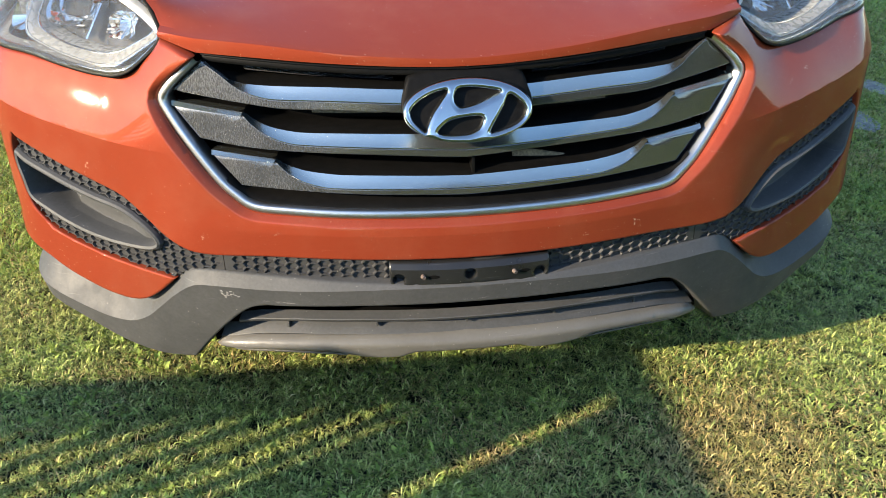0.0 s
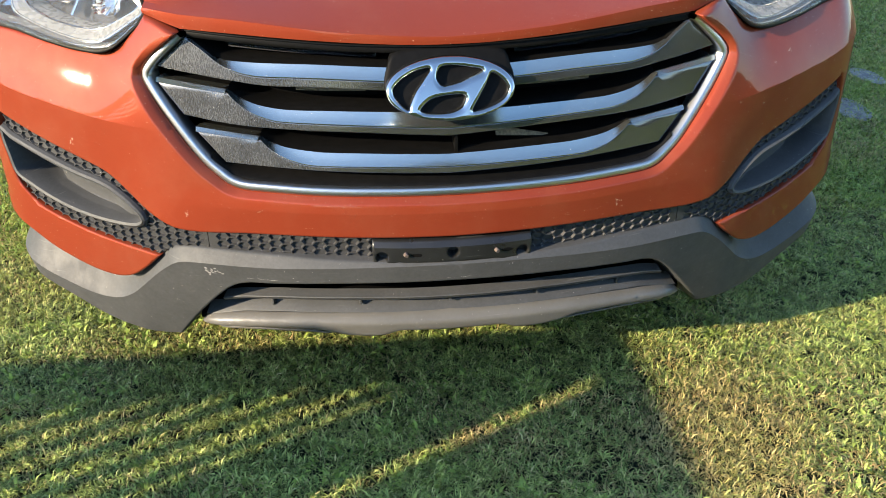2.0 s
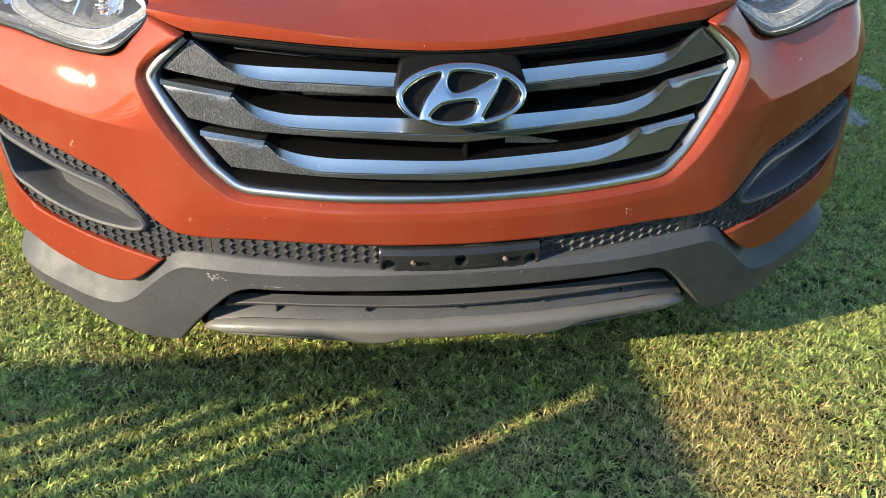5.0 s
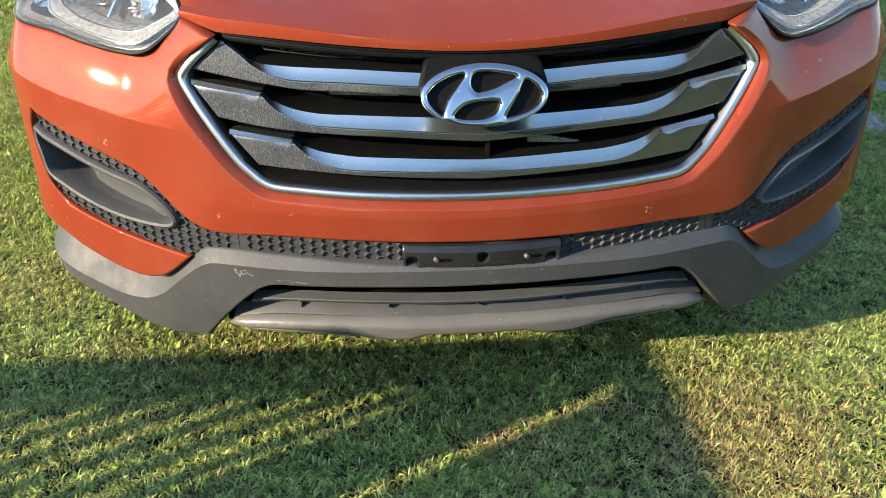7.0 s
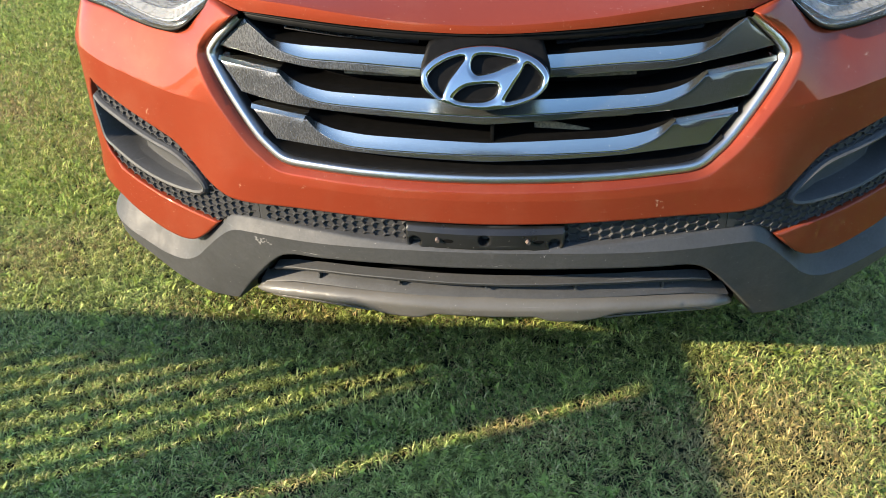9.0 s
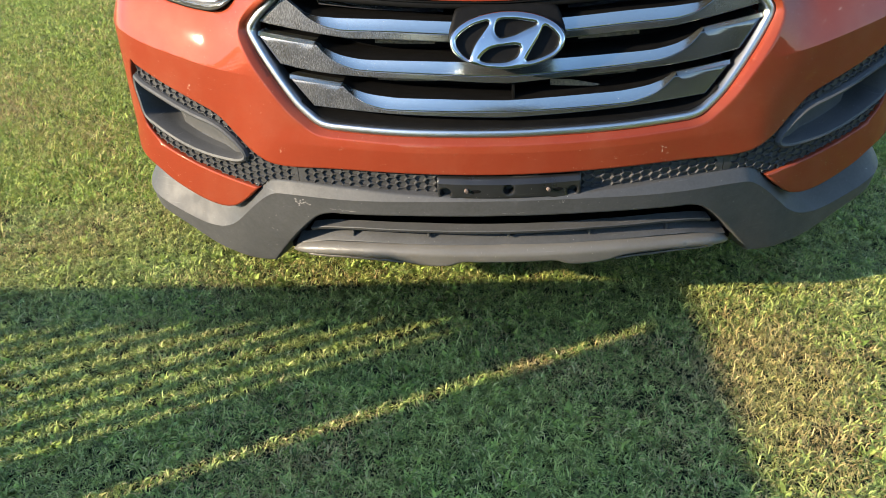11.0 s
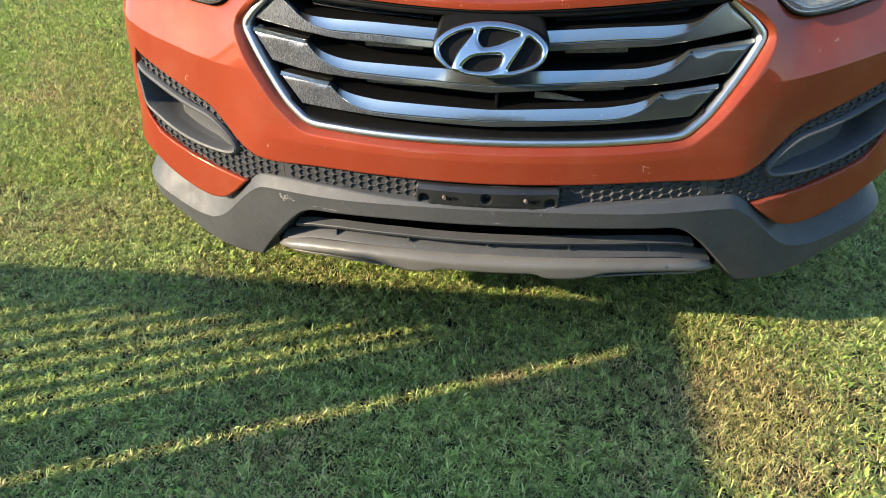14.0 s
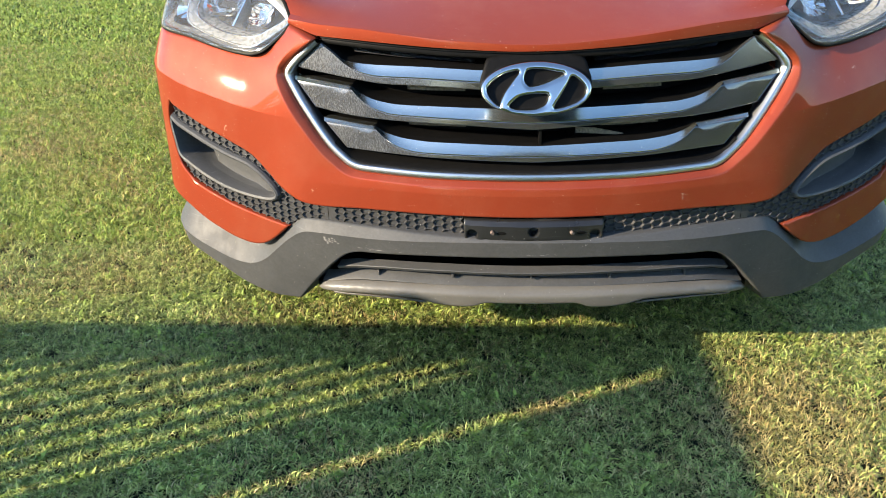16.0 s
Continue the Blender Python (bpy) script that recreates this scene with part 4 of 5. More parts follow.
def headlight(side):
    """A clear lens over a bowl with a silver band, a projector and a corner reflector."""
    turn = (lambda c: np.array(c)) if side > 0 else flip
    lamp = new("headlight")
    lamp.parent = car
    sheet("lens", inset(turn(LAMP), 0.003), deeper(lamp_field, 0.0), LENS, lamp, "clear slightly hazed headlight lens", step=0.03, rnd=0.006, thick=0.012).visible_shadow = False
    gasket = inset(turn(LAMP), 0.0035)
    ribbon("gasket", gasket, deeper(lamp_field, 0.004), 0.0034, 0.03, BLACK, lamp, "black rubber seal round the lens", closed=True)

    def layer(name, outer, inner, off_a, off_b, mat, label=""):
        n = 120
        a = even(np.vstack([outer, outer[:1]]), count=n + 1)
        b = even(np.vstack([inner, inner[:1]]), count=n + 1)
        rows = []
        for k in (0, 0.25, 0.5, 0.75, 1.0):
            q = a + (b - a) * k
            off = off_a + (off_b - off_a) * k
            rows.append(on_front(q[:, 0], q[:, 1], lamp_field(q[:, 0], q[:, 1]) + off))
        loft(name, rows, mat, lamp, label)

    steps = [inset(turn(LAMP), k) for k in (0.006, 0.0125)]
    layer("lamp_edge", steps[0], steps[1], 0.010, 0.030, GUN, "grey lamp edge")
    ribbon("edge_line", inset(turn(LAMP), 0.0085), deeper(lamp_field, 0.010), 0.0005, 0.004, MIRROR, lamp, closed=True)
    sheet("bowl", turn(inset(LAMP, 0.010)), deeper(lamp_field, 0.075), BOWL, lamp, "dark grey lamp bowl", step=0.03, rnd=0.0, thick=0)
    # light guide: a pale band that hooks round the bottom of the lamp, with bright edges
    out = even(spline([(0.587, 0.900), (0.592, 0.890), (0.615, 0.875), (0.648, 0.854), (0.673, 0.842), (0.699, 0.839), (0.735, 0.841), (0.804, 0.851), (0.863, 0.863), (0.895, 0.874), (0.910, 0.890), (0.912, 0.914), (0.908, 0.960)], 0.006), count=70)
    inn = even(spline([(0.611, 0.900), (0.620, 0.891), (0.636, 0.883), (0.656, 0.873), (0.682, 0.862), (0.708, 0.858), (0.744, 0.858), (0.801, 0.864), (0.850, 0.874), (0.880, 0.886), (0.893, 0.902), (0.894, 0.923), (0.890, 0.960)], 0.006), count=70)
    rows = []
    for k, off in ((0.0, 0.060), (0.0, 0.020), (0.10, 0.0175), (0.35, 0.019), (0.7, 0.025), (0.93, 0.030), (1.0, 0.033), (1.0, 0.070)):
        q = turn(out + (inn - out) * k)
        rows.append(on_front(q[:, 0], q[:, 1], lamp_field(q[:, 0], q[:, 1]) + off))
    if side > 0:
        rows = [r[::-1] for r in rows]
    loft("light_guide", rows, GUIDE, lamp, "pale silver light guide band", angle=30)
    for k, off, half in ((0.02, 0.0165, 0.0008), (0.22, 0.0170, 0.0004), (0.97, 0.0295, 0.0009)):
        ribbon("light_line", turn(out + (inn - out) * k), deeper(lamp_field, off), half, 0.004, MIRROR, lamp, "bright chrome line on the light guide")

    lid = turn(spline([(0.592, 0.903), (0.625, 0.920), (0.660, 0.935), (0.72, 0.955), (0.80, 0.972)], 0.01))
    ribbon("lamp_eyelid", lid, deeper(lamp_field, 0.016), 0.0055, 0.014, SILVER, lamp, "bright chrome eyelid strip")
    # upright blade between projector and corner reflector
    q = turn(spline([(0.764, 0.930), (0.770, 0.900), (0.779, 0.872)], 0.004))
    ribbon("reflector_blade", q, deeper(lamp_field, 0.046), 0.0035, 0.02, MIRROR, lamp, "chrome reflector blade")

    def squircle(s, z, a, b, n=40):
        w = np.linspace(0, math.tau, n, endpoint=False)
        c, d = np.cos(w), np.sin(w)
        return turn(np.stack([s + a * np.sign(c) * np.abs(c) ** 0.6, z + b * np.sign(d) * np.abs(d) ** 0.6], 1))

    rows = []
    for k, off in ((1.0, 0.060), (0.92, 0.045), (0.84, 0.050), (0.80, 0.075), (0.70, 0.070), (0.66, 0.085), (0.56, 0.080)):
        q = squircle(0.838, 0.932, 0.062 * k, 0.046 * k)
        q = np.vstack([q, q[:1]])
        rows.append(on_front(q[:, 0], q[:, 1], lamp_field(q[:, 0], q[:, 1]) + off))
    if side < 0:
        rows = [r[::-1] for r in rows]
    loft("projector_ring", rows, MIRROR, lamp, "stepped chrome projector surround", angle=20)
    bm = bmesh.new()
    at = on_front(side * 0.838, 0.932, float(lamp_field(0, 0.932)) + 0.085)
    bmesh.ops.create_uvsphere(bm, u_segments=28, v_segments=14, radius=0.028, matrix=Matrix.Translation(at))
    from_bm("projector_lens", bm, WINDOW, lamp, "dark glass projector lens")
    # corner reflector
    rows = []
    for k, off in ((1.0, 0.040), (0.9, 0.044), (0.6, 0.058), (0.25, 0.066), (0.04, 0.068)):
        q = squircle(0.692, 0.900, 0.034 * k, 0.022 * k)
        q = np.vstack([q, q[:1]])
        flute = 0.0030 * k * np.cos(np.linspace(0, math.tau * 9, 41))
        rows.append(on_front(q[:, 0], q[:, 1], lamp_field(q[:, 0], q[:, 1]) + off + flute))
    if side < 0:
        rows = [r[::-1] for r in rows]
    loft("turn_reflector", rows, MIRROR, lamp, "bright fluted corner reflector cup", angle=12)
    rows = []
    for k, off in ((1.0, 0.030), (0.85, 0.045), (0.5, 0.075), (0.05, 0.085)):
        q = squircle(0.960, 0.925, 0.060 * k, 0.045 * k)
        q = np.vstack([q, q[:1]])
        rows.append(on_front(q[:, 0], q[:, 1], lamp_field(q[:, 0], q[:, 1]) + off))
    if side < 0:
        rows = [r[::-1] for r in rows]
    loft("side_reflector", rows, MIRROR, lamp, "bright side reflector cup")
    return lamp


headlight(-1)
headlight(1)


# ---------------------------------------------------------------- hood and the rest of the car
def make_hood():
    """The hood: a down-turned lip, a crease, and a long crowned top."""
    nu, rows = 61, []
    u = np.linspace(-1, 1, nu)
    s = 0.575 * u
    edge = np.where(np.abs(s) < 0.5, np.interp(np.abs(s), HOOD_EDGE[:, 0], HOOD_EDGE[:, 1]), 0.875 + (np.abs(s) - 0.5) * 0.30) + 0.002 + np.interp(np.abs(s), (0.25, 0.40, 0.50, 0.575), (0.0, 0.0, 0.0, -0.001))
    crease = edge + np.interp(np.abs(s), (0.0, 0.2, 0.38, 0.50, 0.575), (0.015, 0.018, 0.025, 0.026, 0.011))
    back = np.interp(np.abs(s), (0, 0.25, 0.40, 0.50, 0.575), (0.060, 0.062, 0.065, 0.065, 0.072))
    front = on_front(s, edge, back)
    rows.append(on_front(s, edge + 0.004, back + 0.05))
    rows.append(on_front(s, edge - 0.001, back + 0.004))
    rows.append(front)
    rows.append(on_front(s, edge * 0.5 + crease * 0.5, back - 0.001))
    rows.append(on_front(s, crease - 0.0015, back + 0.0005))
    lip = on_front(s, crease, back + 0.004)
    rows.append(lip)
    edge_line = LAMP_TOP[::-1]
    shore = on_front(edge_line[:, 0], edge_line[:, 1], lamp_field(edge_line[:, 0], edge_line[:, 1]))
    shore = shore[shore[:, 0] < 0.83]
    for d in (0.008, 0.02, 0.04, 0.07, 0.11, 0.17, 0.25, 0.36, 0.5, 0.7, 0.95, 1.22):
        k = d / 1.22
        y = (lip[:, 1] + d) * (1 - k) + (1.30 - 0.10 * u**2) * k
        rise = 0.70 * d - 1.0 * d * d if d < 0.25 else 0.1125 + 0.15 * (d - 0.25) - 0.06 * (d - 0.25) ** 2
        z = lip[:, 2] * (1 - min(1, d / 0.5)) + (0.885 - 0.015 * u**2) * min(1, d / 0.5) + rise + 0.010 * np.cos(np.abs(u) * 4.2) * min(1.0, d / 0.3) - 0.035 * np.abs(u) ** 3 * min(1.0, d / 0.3) - 0.05 * u**2 * min(1.0, d / 0.12)
        # the outer edge runs along the top of the lamp
        side_x = np.interp(y[-1], shore[:, 1], shore[:, 0]) - 0.003
        side_z = np.interp(y[-1], shore[:, 1], shore[:, 2]) + 0.003 + max(0.0, y[-1] - shore[-1, 1]) * 0.10
        x = lip[:, 0] * side_x / lip[-1, 0]
        z = z + (side_z - z[-1]) * np.abs(u) ** 5
        rows.append(np.stack([x, y, z], 1))
    loft("hood", rows, PAINT, car, "orange metallic painted hood with dust specks", angle=24)


make_hood()


def flank(y):
    """Half section of the body at y: from the sill up to the shoulder."""
    wide = float(np.interp(y, (0.42, 0.70, 1.10, 2.2, 3.6, 4.3, 4.68), (0.850, 0.895, 0.935, 0.940, 0.938, 0.90, 0.80)))
    deck = float(np.interp(y, (0.42, 0.80, 1.30, 2.0, 3.9, 4.68), (0.985, 1.035, 1.075, 1.10, 1.14, 1.10)))
    return [(wide - 0.10, 0.26), (wide - 0.02, 0.30), (wide, 0.46), (wide + 0.004, 0.66), (wide - 0.004, 0.82), (wide - 0.030, deck - 0.06), (wide - 0.10, deck - 0.005), (wide - 0.20, deck + 0.012 if y > 1.35 else 0.70)]


def make_shell():
    ys = np.linspace(0.55, 4.68, 34)
    rows = []
    for y in ys:
        h = flank(y)
        rows.append([(-x, y, z) for x, z in h] + [(x, y, z) for x, z in h[::-1]])
    verts, faces = loft_data(rows, closed=True)
    n = len(rows[0])
    faces += [tuple(range(n))[::-1], tuple(range(len(verts) - n, len(verts)))]
    link_mesh("body_shell", verts, [f[::-1] for f in faces], PAINT, car, "orange metallic painted body", angle=40)
    # cabin
    rows = []
    for y, w, z in ((1.28, 0.74, 1.06), (1.72, 0.69, 1.36), (2.06, 0.64, 1.58), (2.30, 0.63, 1.64), (3.2, 0.63, 1.66), (3.95, 0.62, 1.60), (4.38, 0.64, 1.34), (4.60, 0.68, 1.10)):
        rows.append([(-w - 0.16 * (z - 1.04) / 0.6, y, 1.03), (-w - 0.02, y, z - 0.07), (-w + 0.07, y, z), (0, y, z + 0.012), (w - 0.07, y, z), (w + 0.02, y, z - 0.07), (w + 0.16 * (z - 1.04) / 0.6, y, 1.03)])
    verts, faces = loft_data(rows)
    link_mesh("cabin", verts, [f[::-1] for f in faces], PAINT, car, "orange metallic painted cabin and roof", angle=50)
    glass = [[(-0.66, 1.40, 1.150), (0, 1.36, 1.150), (0.66, 1.40, 1.150)], [(-0.60, 2.02, 1.567), (0, 2.0, 1.585), (0.60, 2.02, 1.567)]]
    loft("windscreen", [np.array(r) + (0, -0.012, 0.012) for r in glass], WINDOW, car, "dark glass windscreen")
    for side in (-1, 1):
        for y0, y1 in ((1.95, 2.65), (2.72, 3.40), (3.46, 4.05)):
            lean = [[(side * 0.835, y0, 1.14), (side * 0.835, y1, 1.14)], [(side * 0.685, y0 + (0.25 if y0 < 2 else 0), 1.53), (side * 0.685, y1, 1.53)]]
            loft("side_window", [np.array(r)[::side] for r in lean], WINDOW, car, "dark glass side window")
    bm = bmesh.new()
    box(bm, (0, 2.6, 0.25), (1.62, 4.1, 0.03), None, 0.01)
    box(bm, (0, 0.35, 0.262), (1.05, 0.42, 0.012), None, 0.004)
    from_bm("underbody", bm, BLACK, car, "black underbody tray")
    for side in (-1, 1):
        inner = [(side * 0.60, 0.20, 0.25), (side * 0.60, 0.20, 0.78), (side * 0.84, 0.42, 0.25), (side * 0.84, 0.42, 0.78), (side * 0.84, 0.75, 0.25), (side * 0.84, 0.75, 0.78)]
        link_mesh("inner_wing", inner, [(0, 1, 3, 2), (2, 3, 5, 4)], BLACK, car, "black inner wing behind the bumper", smooth=False)
        bm = bmesh.new()
        box(bm, (0, 0, 0), (0.20, 0.10, 0.14), Matrix.Translation((side * 1.02, 1.78, 1.16)), 0.03)
        from_bm("door_mirror", bm, PAINT, car, "orange painted door mirror")


make_shell()


def wheel(x, y):
    hub = new("wheel")
    hub.parent = car
    side = 1 if x > 0 else -1
    prof = ((0.20, -0.10), (0.245, -0.115), (0.33, -0.11), (0.355, -0.085), (0.360, 0.0), (0.355, 0.085), (0.33, 0.11), (0.245, 0.115), (0.20, 0.10))
    rows = []
    for w in np.linspace(0, math.tau, 40):
        rows.append([(x + o, y + r * math.cos(w), 0.318 + r * math.sin(w)) for r, o in prof])
    loft("tyre", rows, RUBBER, hub, "black rubber tyre")
    bm = bmesh.new()
    bmesh.ops.create_cone(bm, cap_ends=True, segments=40, radius1=0.225, radius2=0.225, depth=0.05, matrix=Matrix.Translation((x + side * 0.04, y, 0.318)) @ Matrix.Rotation(radians(90), 4, "Y"))
    for k in range(10):
        m = Matrix.Translation((x + side * 0.075, y, 0.318)) @ Matrix.Rotation(k * math.tau / 10, 4, "X")
        box(bm, (0, 0, 0.12), (0.03, 0.035, 0.20), m, 0.006)
    from_bm("rim", bm, ALLOY, hub, "silver alloy rim")


for y in (0.955, 3.655):
    for x in (-0.815, 0.815):
        wheel(x, y)


# ---------------------------------------------------------------- unseen fence, added to throw the shade across the lawn
def make_fence():
    """Two runs of upright boards that meet at a corner; those of one run taper downwards and leave wedges of light."""
    fence = new("shade_casting_fence")
    tagged(fence, "unseen weathered timber board fence with gaps, added to cast shade on the lawn", "fence")
    cx, cy, top = FENCE_X, FENCE_Y, FENCE_TOP

    def board(name, a, b, low, high, along_x):
        """A plank from a to b along the run; a and b hold the places of its two edges at the foot and the head."""
        bm = bmesh.new()
        ring = []
        for t in (-0.011, 0.011):
            for (u, z) in ((a[0], low), (b[0], low), (b[1], high), (a[1], high)):
                ring.append(bm.verts.new((u, cy + t, z) if along_x else (cx + t, u, z)))
        p = ring
        for f in ((0, 1, 2, 3), (7, 6, 5, 4), (0, 4, 5, 1), (1, 5, 6, 2), (2, 6, 7, 3), (3, 7, 4, 0)):
            bm.faces.new([p[k] for k in f])
        from_bm(name, bm, WOOD, fence)

    # run along y: butted boards and one open joint
    y = cy
    for k in range(30):
        stop = y - 0.14
        if k == 1:
            y, stop = y - 0.043, y - 0.185
        board("board", (y, y), (stop, stop), -0.03, top, False)
        y = stop
    board("fence_rail", (cy - 0.12, cy - 0.12), (cy - 0.22, cy - 0.22), top - 0.05, top, False)
    # run along x: boards that narrow downwards, under a deep head board
    pitch, wide, start = 0.172, 0.138, cx - 0.036
    board("board", (cx, cx), (start - pitch / 2 + wide / 2, start - pitch / 2), -0.03, top - 0.12, True)
    for k in range(24):
        mid = start - pitch * (k + 1)
        foot, head = (pitch - wide) / 2, pitch / 2
        board("board", (mid + foot, mid + foot), (mid - foot, mid - foot), -0.03, top - 0.21, True)
        board("board_head", (mid + foot, mid + head), (mid - foot, mid - head), top - 0.21, top - 0.10, True)
    board("head_board", (cx, cx), (start - pitch * 24.5, start - pitch * 24.5), top - 0.105, top, True)
    for px, py in ((cx - 0.06, cy - 0.06), (cx - 0.06, cy - 2.1), (cx - 0.06, cy - 4.15), (cx - 2.04, cy - 0.06), (cx - 4.0, cy - 0.06)):
        bm = bmesh.new()
        box(bm, (px, py, top / 2 - 0.05), (0.07, 0.07, top + 0.04), None, 0.008)
        from_bm("fence_post", bm, WOOD, fence)


FENCE_TOP = 1.20
throw = FENCE_TOP / math.tan(radians(SUN_EL))
FENCE_X, FENCE_Y = 0.45 - throw * ray_x, 0.365 - throw * ray_y
make_fence()


# ---------------------------------------------------------------- lawn
def blades(name, mat, spots, height, width, lean, seed, label, category, aim=None):
    """Many bent blades in one mesh: a root, a knee and a tip each."""
    rng = np.random.default_rng(seed)
    n = len(spots)
    tuft = np.sin(spots[:, 0] * 138 + 2.2 * np.sin(spots[:, 1] * 83)) * np.sin(spots[:, 1] * 151 + 2.2 * np.sin(spots[:, 0] * 71))
    h = height * rng.uniform(0.60, 1.30, n) * (1 + 0.38 * tuft)
    w = width * rng.uniform(0.6, 1.4, n)
    turn = rng.uniform(0, math.tau, n) if aim is None else aim + rng.normal(0, 0.9, n)
    tilt = np.radians(lean) * (0.42 + 0.76 * rng.beta(1.6, 1.2, n))
    ax, ay = np.cos(turn), np.sin(turn)
    tx, ty = -ay, ax
    root = np.column_stack([spots, np.full(n, -0.027)])

    def point(up, out, side, wide):
        return root + np.column_stack([ax * out + tx * side * wide, ay * out + ty * side * wide, up])

    knee_up, knee_out = 0.6 * h * np.cos(tilt * 0.6), 0.6 * h * np.sin(tilt * 0.6)
    tip_up, tip_out = knee_up + 0.5 * h * np.cos(np.minimum(tilt * 1.35, 1.85)), knee_out + 0.5 * h * np.sin(np.minimum(tilt * 1.35, 1.85))
    twist = rng.uniform(-0.5, 0.5, n) * w
    verts = np.stack([point(0 * h, 0 * h, -0.5, w), point(0 * h, 0 * h, 0.5, w), point(knee_up, knee_out + twist, 0.5, w), point(knee_up, knee_out - twist, -0.5, w), point(tip_up, tip_out, 0.0, w)], 1)
    data = bpy.data.meshes.new(name)
    data.vertices.add(n * 5)
    data.vertices.foreach_set("co", verts.ravel())
    base = (np.arange(n) * 5)[:, None]
    loops = np.hstack([base + (0, 1, 2, 3), base + (3, 2, 4)]).ravel()
    data.loops.add(n * 7)
    data.loops.foreach_set("vertex_index", loops.astype(np.int32))
    data.polygons.add(n * 2)
    starts = ((np.arange(n) * 7)[:, None] + (0, 4)).ravel()
    data.polygons.foreach_set("loop_start", starts.astype(np.int32))
    data.polygons.foreach_set("use_smooth", [True] * (n * 2))
    data.update(calc_edges=True)
    data.materials.append(mat)
    ob = new(name, data)
    return tagged(ob, label, category, kind="stuff")


def scatter(x0, x1, y0, y1, per_m2, seed, clump=0.5, keep_out=True):
    rng = np.random.default_rng(seed)
    n = int((x1 - x0) * (y1 - y0) * per_m2)
    p = np.column_stack([rng.uniform(x0, x1, n), rng.uniform(y0, y1, n)])
    wave = np.sin(p[:, 0] * 23 + 3 * np.sin(p[:, 1] * 17)) * np.sin(p[:, 1] * 29 + 2 * np.sin(p[:, 0] * 13)) + 0.5 * np.sin(p[:, 0] * 61 + p[:, 1] * 47)
    wave = wave + 0.55 * np.sin(p[:, 0] * 138 + 2.2 * np.sin(p[:, 1] * 83)) * np.sin(p[:, 1] * 151 + 2.2 * np.sin(p[:, 0] * 71))
    p = p[rng.uniform(-1.5, 1.5, n) < wave + 1.5 * (1 - clump)]
    for cx, cy, rx, ry in GRAVEL:
        ragged = 1 + 0.25 * np.sin(p[:, 0] * 31 + p[:, 1] * 17) + 0.2 * np.sin(p[:, 0] * 57 - p[:, 1] * 71)
        stony = np.hypot((p[:, 0] - cx) / rx, (p[:, 1] - cy) / ry) < ragged
        p = p[~(stony & (rng.uniform(0, 1, len(p)) < 0.66))]
    return p


GRAVEL = ((1.93, 1.86, 0.08, 0.15), (2.25, 2.25, 0.06, 0.12))


def tufts(x0, x1, y0, y1, per_m2, each, seed):
    """Roots and headings of blades that fan out of small tufts."""
    rng = np.random.default_rng(seed)
    centres = scatter(x0, x1, y0, y1, per_m2, seed, 0.35)
    spots = np.repeat(centres, each, 0)
    aim = rng.uniform(0, math.tau, len(spots))
    far = rng.uniform(0.0, 0.0085, len(spots))
    return spots + np.column_stack([np.cos(aim), np.sin(aim)]) * far[:, None], aim


def dryness(p):
    """0 in lush grass, 1 in the dry straw patches."""
    x, y = p[:, 0], p[:, 1]
    wave = np.sin(x * 7.1 + 1.7 * np.sin(y * 5.3)) + np.sin(y * 8.7 + 1.9 * np.sin(x * 4.1 + 1.0)) + 0.7 * np.sin(x * 19 + y * 13) + 0.6 * np.sin(x * 33 - y * 27 + 2 * np.sin(x * 11))
    dry = 0.15 + 0.13 * wave
    for cx, cy, rx, ry, by in DRY:
        dry = dry + by * np.exp(-((x - cx) / rx) ** 2 - ((y - cy) / ry) ** 2)
    return np.clip(dry, 0.02, 0.95)


# middle x and y, reach in x and y, strength
DRY = ((0.58, -0.06, 0.16, 0.20, 1.0), (0.72, 0.05, 0.24, 0.14, 0.5), (0.36, -0.26, 0.07, 0.08, 0.6), (-1.55, 0.64, 0.35, 0.18, 0.22), (-0.31, -0.17, 0.12, 0.10, 0.35),
       (0.05, 0.0, 0.16, 0.05, 0.5), (-0.50, 0.42, 0.45, 0.06, 0.35), (-0.85, 0.13, 0.12, 0.07, 0.3), (0.67, -0.25, 0.10, 0.08, 0.4), (-2.2, 1.9, 0.6, 0.5, 0.35), (-0.45, -0.30, 0.10, 0.06, 0.4), (0.78, -0.12, 0.28, 0.22, 0.35), (1.2, 0.45, 0.5, 0.4, -0.25), (-1.2, 0.0, 0.4, 0.4, -0.2), (-1.06, -0.06, 0.2, 0.08, 0.25))


def sorted_out(spots, seed, want_dry, extra=None):
    chance = np.random.default_rng(seed).uniform(0, 1, len(spots))
    keep = (chance < dryness(spots)) == want_dry
    return spots[keep] if extra is None else (spots[keep], extra[keep])


def in_view(p, margin):
    """The wedge of lawn in front of the car and along its sides that opens away from the walker."""
    x, y = p[:, 0], p[:, 1]
    left = np.interp(y, (-0.6, 0.85, 6.0), (-1.28, -1.88, -4.7)) - margin
    right = np.interp(y, (-0.6, 0.74, 3.9, 6.0), (0.88, 1.46, 3.35, 4.4)) + margin
    hidden = (np.abs(x) < 0.72) & (y > 0.95)
    return (x > left) & (x < right) & (y > -0.64 - margin) & ~hidden


def band(y0, y1, per_m2, seed, clump=0.5, margin=0.15):
    p = scatter(-5.2, 4.8, y0, y1, per_m2, seed, clump)
    return p[in_view(p, margin)]


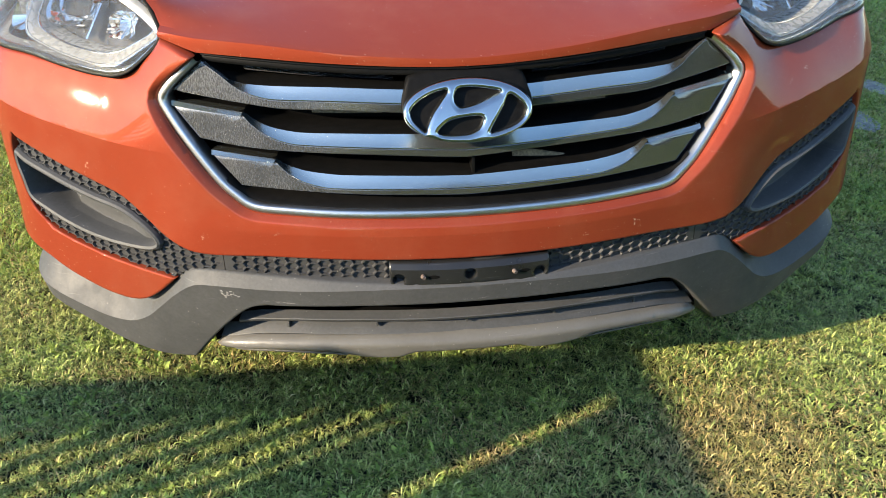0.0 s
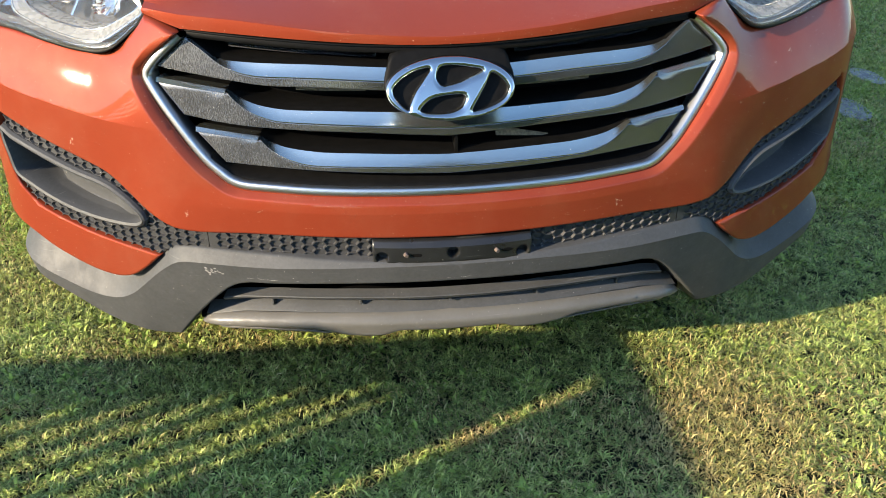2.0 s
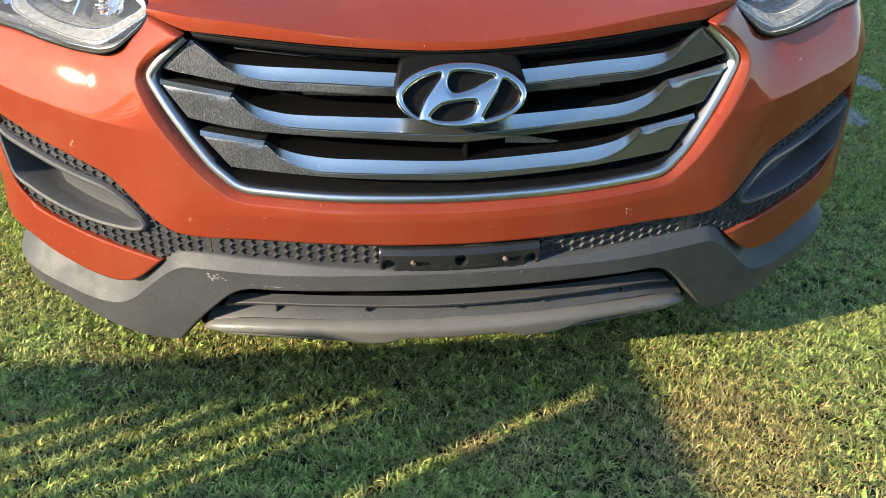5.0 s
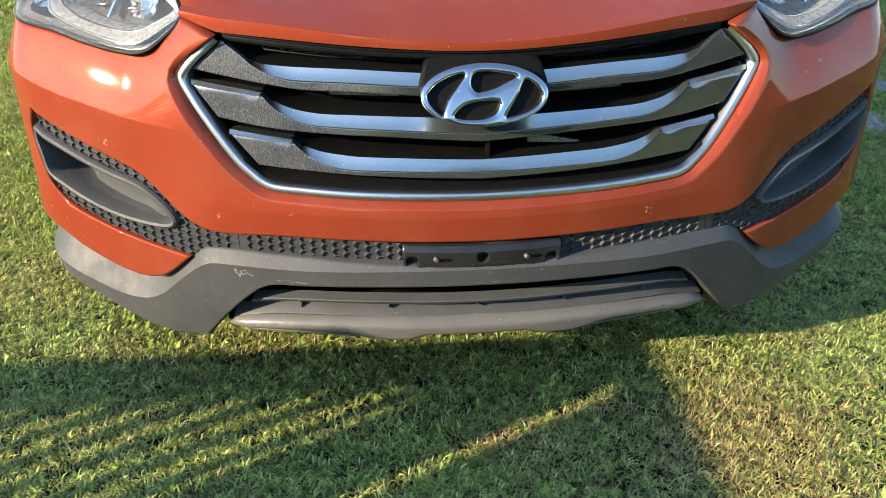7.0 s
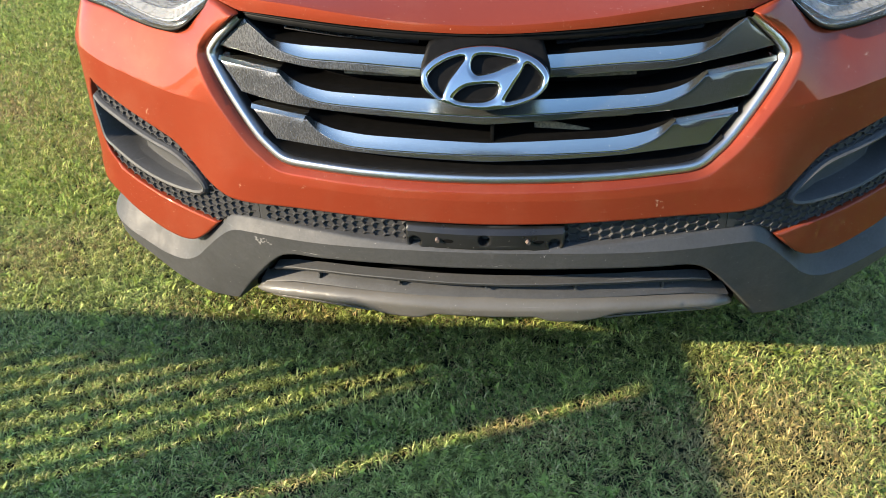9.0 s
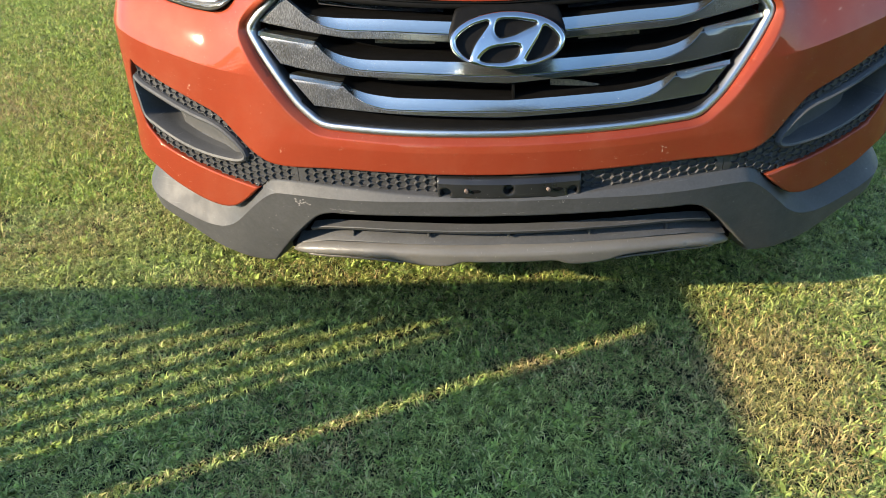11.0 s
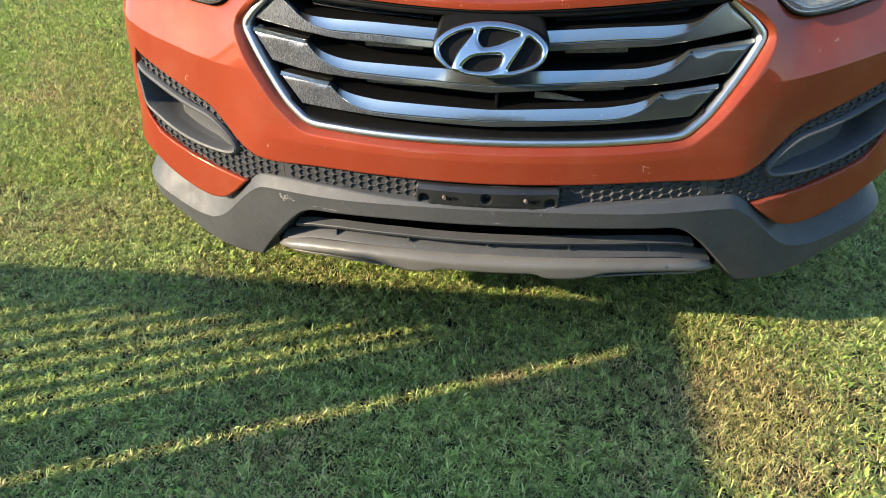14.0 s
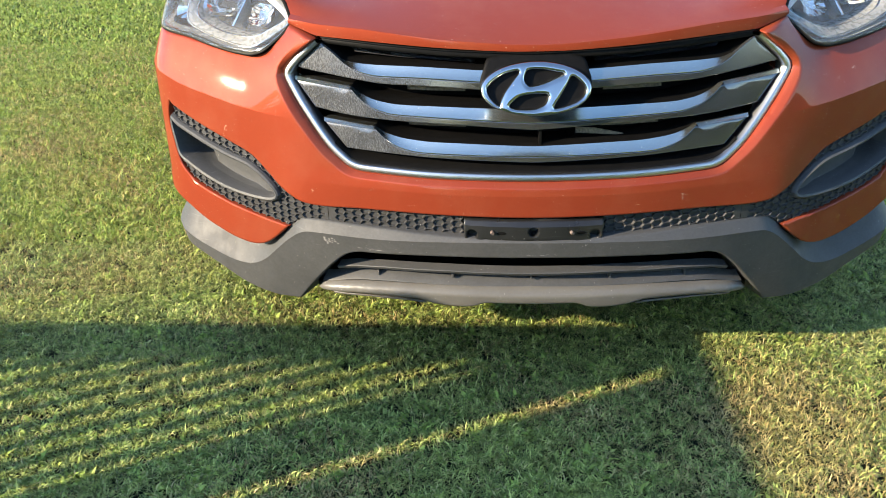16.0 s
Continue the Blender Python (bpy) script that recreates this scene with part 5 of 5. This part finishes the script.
NEAR = (-2.1, 1.7, -0.78, 0.95)
spots, aim = tufts(*NEAR, 8600, 9, 1)
keep = in_view(spots, 0.15)
spots, aim = sorted_out(spots[keep], 41, False, aim[keep])
blades("lawn", GRASS, spots, 0.0205, 0.0026, 88, 11, "short mown lawn grass, green with straw patches", "grass", aim)
blades("lawn_undergrowth", UNDER, band(-0.78, 0.95, 24000, 2), 0.020, 0.0018, 88, 15, "fine low grass between the tufts, coloured darker for the shade there", "grass")
blades("lawn_thatch", THATCH, sorted_out(band(-0.78, 0.95, 62000, 3, 0.3), 42, True), 0.019, 0.0020, 92, 12, "dry straw thatch lying in the lawn", "grass")
spots = band(0.95, 2.6, 56000, 4)
blades("lawn", FAR_GRASS, sorted_out(spots, 43, False), 0.027, 0.0034, 80, 13, "mown lawn grass beside the car", "grass")
blades("lawn_thatch", THATCH, sorted_out(spots, 43, True), 0.027, 0.0024, 84, 20, "dry straw between the grass beside the car", "grass")
spots = band(2.6, 4.2, 26000, 26)
blades("lawn", FAR_GRASS, sorted_out(spots, 44, False), 0.029, 0.0044, 80, 27, "mown lawn grass along the car", "grass")
blades("lawn_thatch", THATCH, sorted_out(spots, 44, True), 0.030, 0.0034, 82, 28, "dry straw between the grass along the car", "grass")
blades("lawn", FAR_GRASS, band(4.2, 7.0, 6500, 8, 0.5, 0.2), 0.036, 0.0085, 74, 14, "mown lawn grass farther off", "grass")
rest = np.vstack([scatter(-7.5, 7.0, -5.0, 6.5, 850, 16)])
rest = rest[~in_view(rest, 0.15) & ~((np.abs(rest[:, 0]) < 0.85) & (rest[:, 1] > 0.3))]
blades("lawn", FAR_GRASS, rest, 0.042, 0.0110, 82, 19, "mown lawn grass round the walker", "grass")


def weeds(seed, count):
    """Low rosettes of broader leaves in the lush parts of the lawn, gathered into beds."""
    rng = np.random.default_rng(seed)
    beds = rng.uniform((-2.1, -0.70), (1.6, 1.1), (count, 2))
    beds = beds[in_view(beds, 0.1) & (rng.uniform(0, 0.75, count) > dryness(beds) + 0.05)]
    spots, aims = [], []
    for c in beds:
        for _ in range(rng.integers(2, 8)):
            k = rng.integers(4, 9)
            aims.append(rng.uniform(0, math.tau) + np.arange(k) * math.tau / k + rng.normal(0, 0.3, k))
            spots.append(np.repeat([c + rng.normal(0, 0.032, 2)], k, 0) + rng.normal(0, 0.004, (k, 2)))
    return np.vstack(spots), np.concatenate(aims)


spots, aim = weeds(21, 900)
blades("broad_leaf_weeds", WEED, spots, 0.022, 0.0070, 90, 22, "broad leaved green tufts in the lawn", "weeds", aim)


# ---------------------------------------------------------------- gravel patch
def make_gravel(cx, cy, rx, ry, seed):
    """A worn bare spot with a thin bed of grit and loose stones."""
    rng = np.random.default_rng(seed)
    w = np.linspace(0, math.tau, 60, endpoint=False)
    edge = [(cx + 0.95 * rx * math.cos(a) * (1 + 0.15 * math.sin(5 * a)), cy + 0.95 * ry * math.sin(a) * (1 + 0.15 * math.sin(7 * a)), -0.018) for a in w]
    pad = link_mesh("gravel_bed", edge + [(cx, cy, -0.010)], [(k, (k + 1) % 60, 60) for k in range(60)], GRIT)
    tagged(pad, "worn bare spot of pale grey grit in the lawn", "gravel", kind="structure")
    verts, faces = [], []
    ico = ((0, 0, 1), (0.9, 0, 0.2), (0.28, 0.86, 0.2), (-0.73, 0.53, 0.2), (-0.73, -0.53, 0.2), (0.28, -0.86, 0.2))
    tri = [(0, 1, 2), (0, 2, 3), (0, 3, 4), (0, 4, 5), (0, 5, 1)]
    for _ in range(900):
        r, a = math.sqrt(rng.uniform(0, 1)), rng.uniform(0, math.tau)
        x, y = cx + rx * r * math.cos(a), cy + ry * r * math.sin(a)
        size, turn = rng.uniform(0.002, 0.007), rng.uniform(0, math.tau)
        flat = rng.uniform(0.4, 0.8)
        first = len(verts)
        for px, py, pz in ico:
            k = rng.uniform(0.8, 1.2) * size
            verts.append((x + k * (px * math.cos(turn) - py * math.sin(turn)), y + k * (px * math.sin(turn) + py * math.cos(turn)), -0.015 + k * pz * flat))
        faces += [tuple(first + q for q in t) for t in tri]
    stones = link_mesh("gravel", verts, faces, STONE, smooth=False)
    tagged(stones, "loose pale grey gravel stones", "gravel", kind="stuff")


for n, spot in enumerate(GRAVEL):
    make_gravel(*spot, 31 + n)


# ---------------------------------------------------------------- unseen hedge, added to close the garden behind the walker and darken reflections
def make_hedge():
    """Loose leaves in a bank with an uneven top, along two sides of the garden."""
    rng = np.random.default_rng(51)
    n = 20000
    far = rng.uniform(0, 27.0, n)
    x = np.where(far < 13, -2.5 + far, 10.5) + rng.normal(0, 0.35, n)
    y = np.where(far < 13, -9.5, -9.5 + (far - 13)) + rng.normal(0, 0.35, n)
    top = np.interp(far, (0, 9, 12, 27), (2.7, 2.5, 1.15, 1.05)) + 0.16 * np.sin(far * 1.1) + 0.12 * np.sin(far * 2.9 + 1) + 0.10 * np.sin(far * 6.3)
    z = top * rng.beta(1.2, 1.0, n)
    mid = np.column_stack([x, y, z])
    a = rng.normal(0, 1, (n, 3))
    a /= np.linalg.norm(a, axis=1)[:, None]
    b = np.cross(a, rng.normal(0, 1, (n, 3)))
    b /= np.linalg.norm(b, axis=1)[:, None]
    size = rng.uniform(0.08, 0.20, n)[:, None]
    verts = np.stack([mid - a * size, mid + b * size * 0.5, mid + a * size, mid - b * size * 0.5], 1).reshape(-1, 3)
    faces = (np.arange(n) * 4)[:, None] + (0, 1, 2, 3)
    hedge = link_mesh("hedge", verts, faces, HEDGE, smooth=False)
    tagged(hedge, "unseen dark green leafy hedge, added to darken reflections and low sky", "hedge", kind="stuff")


make_hedge()
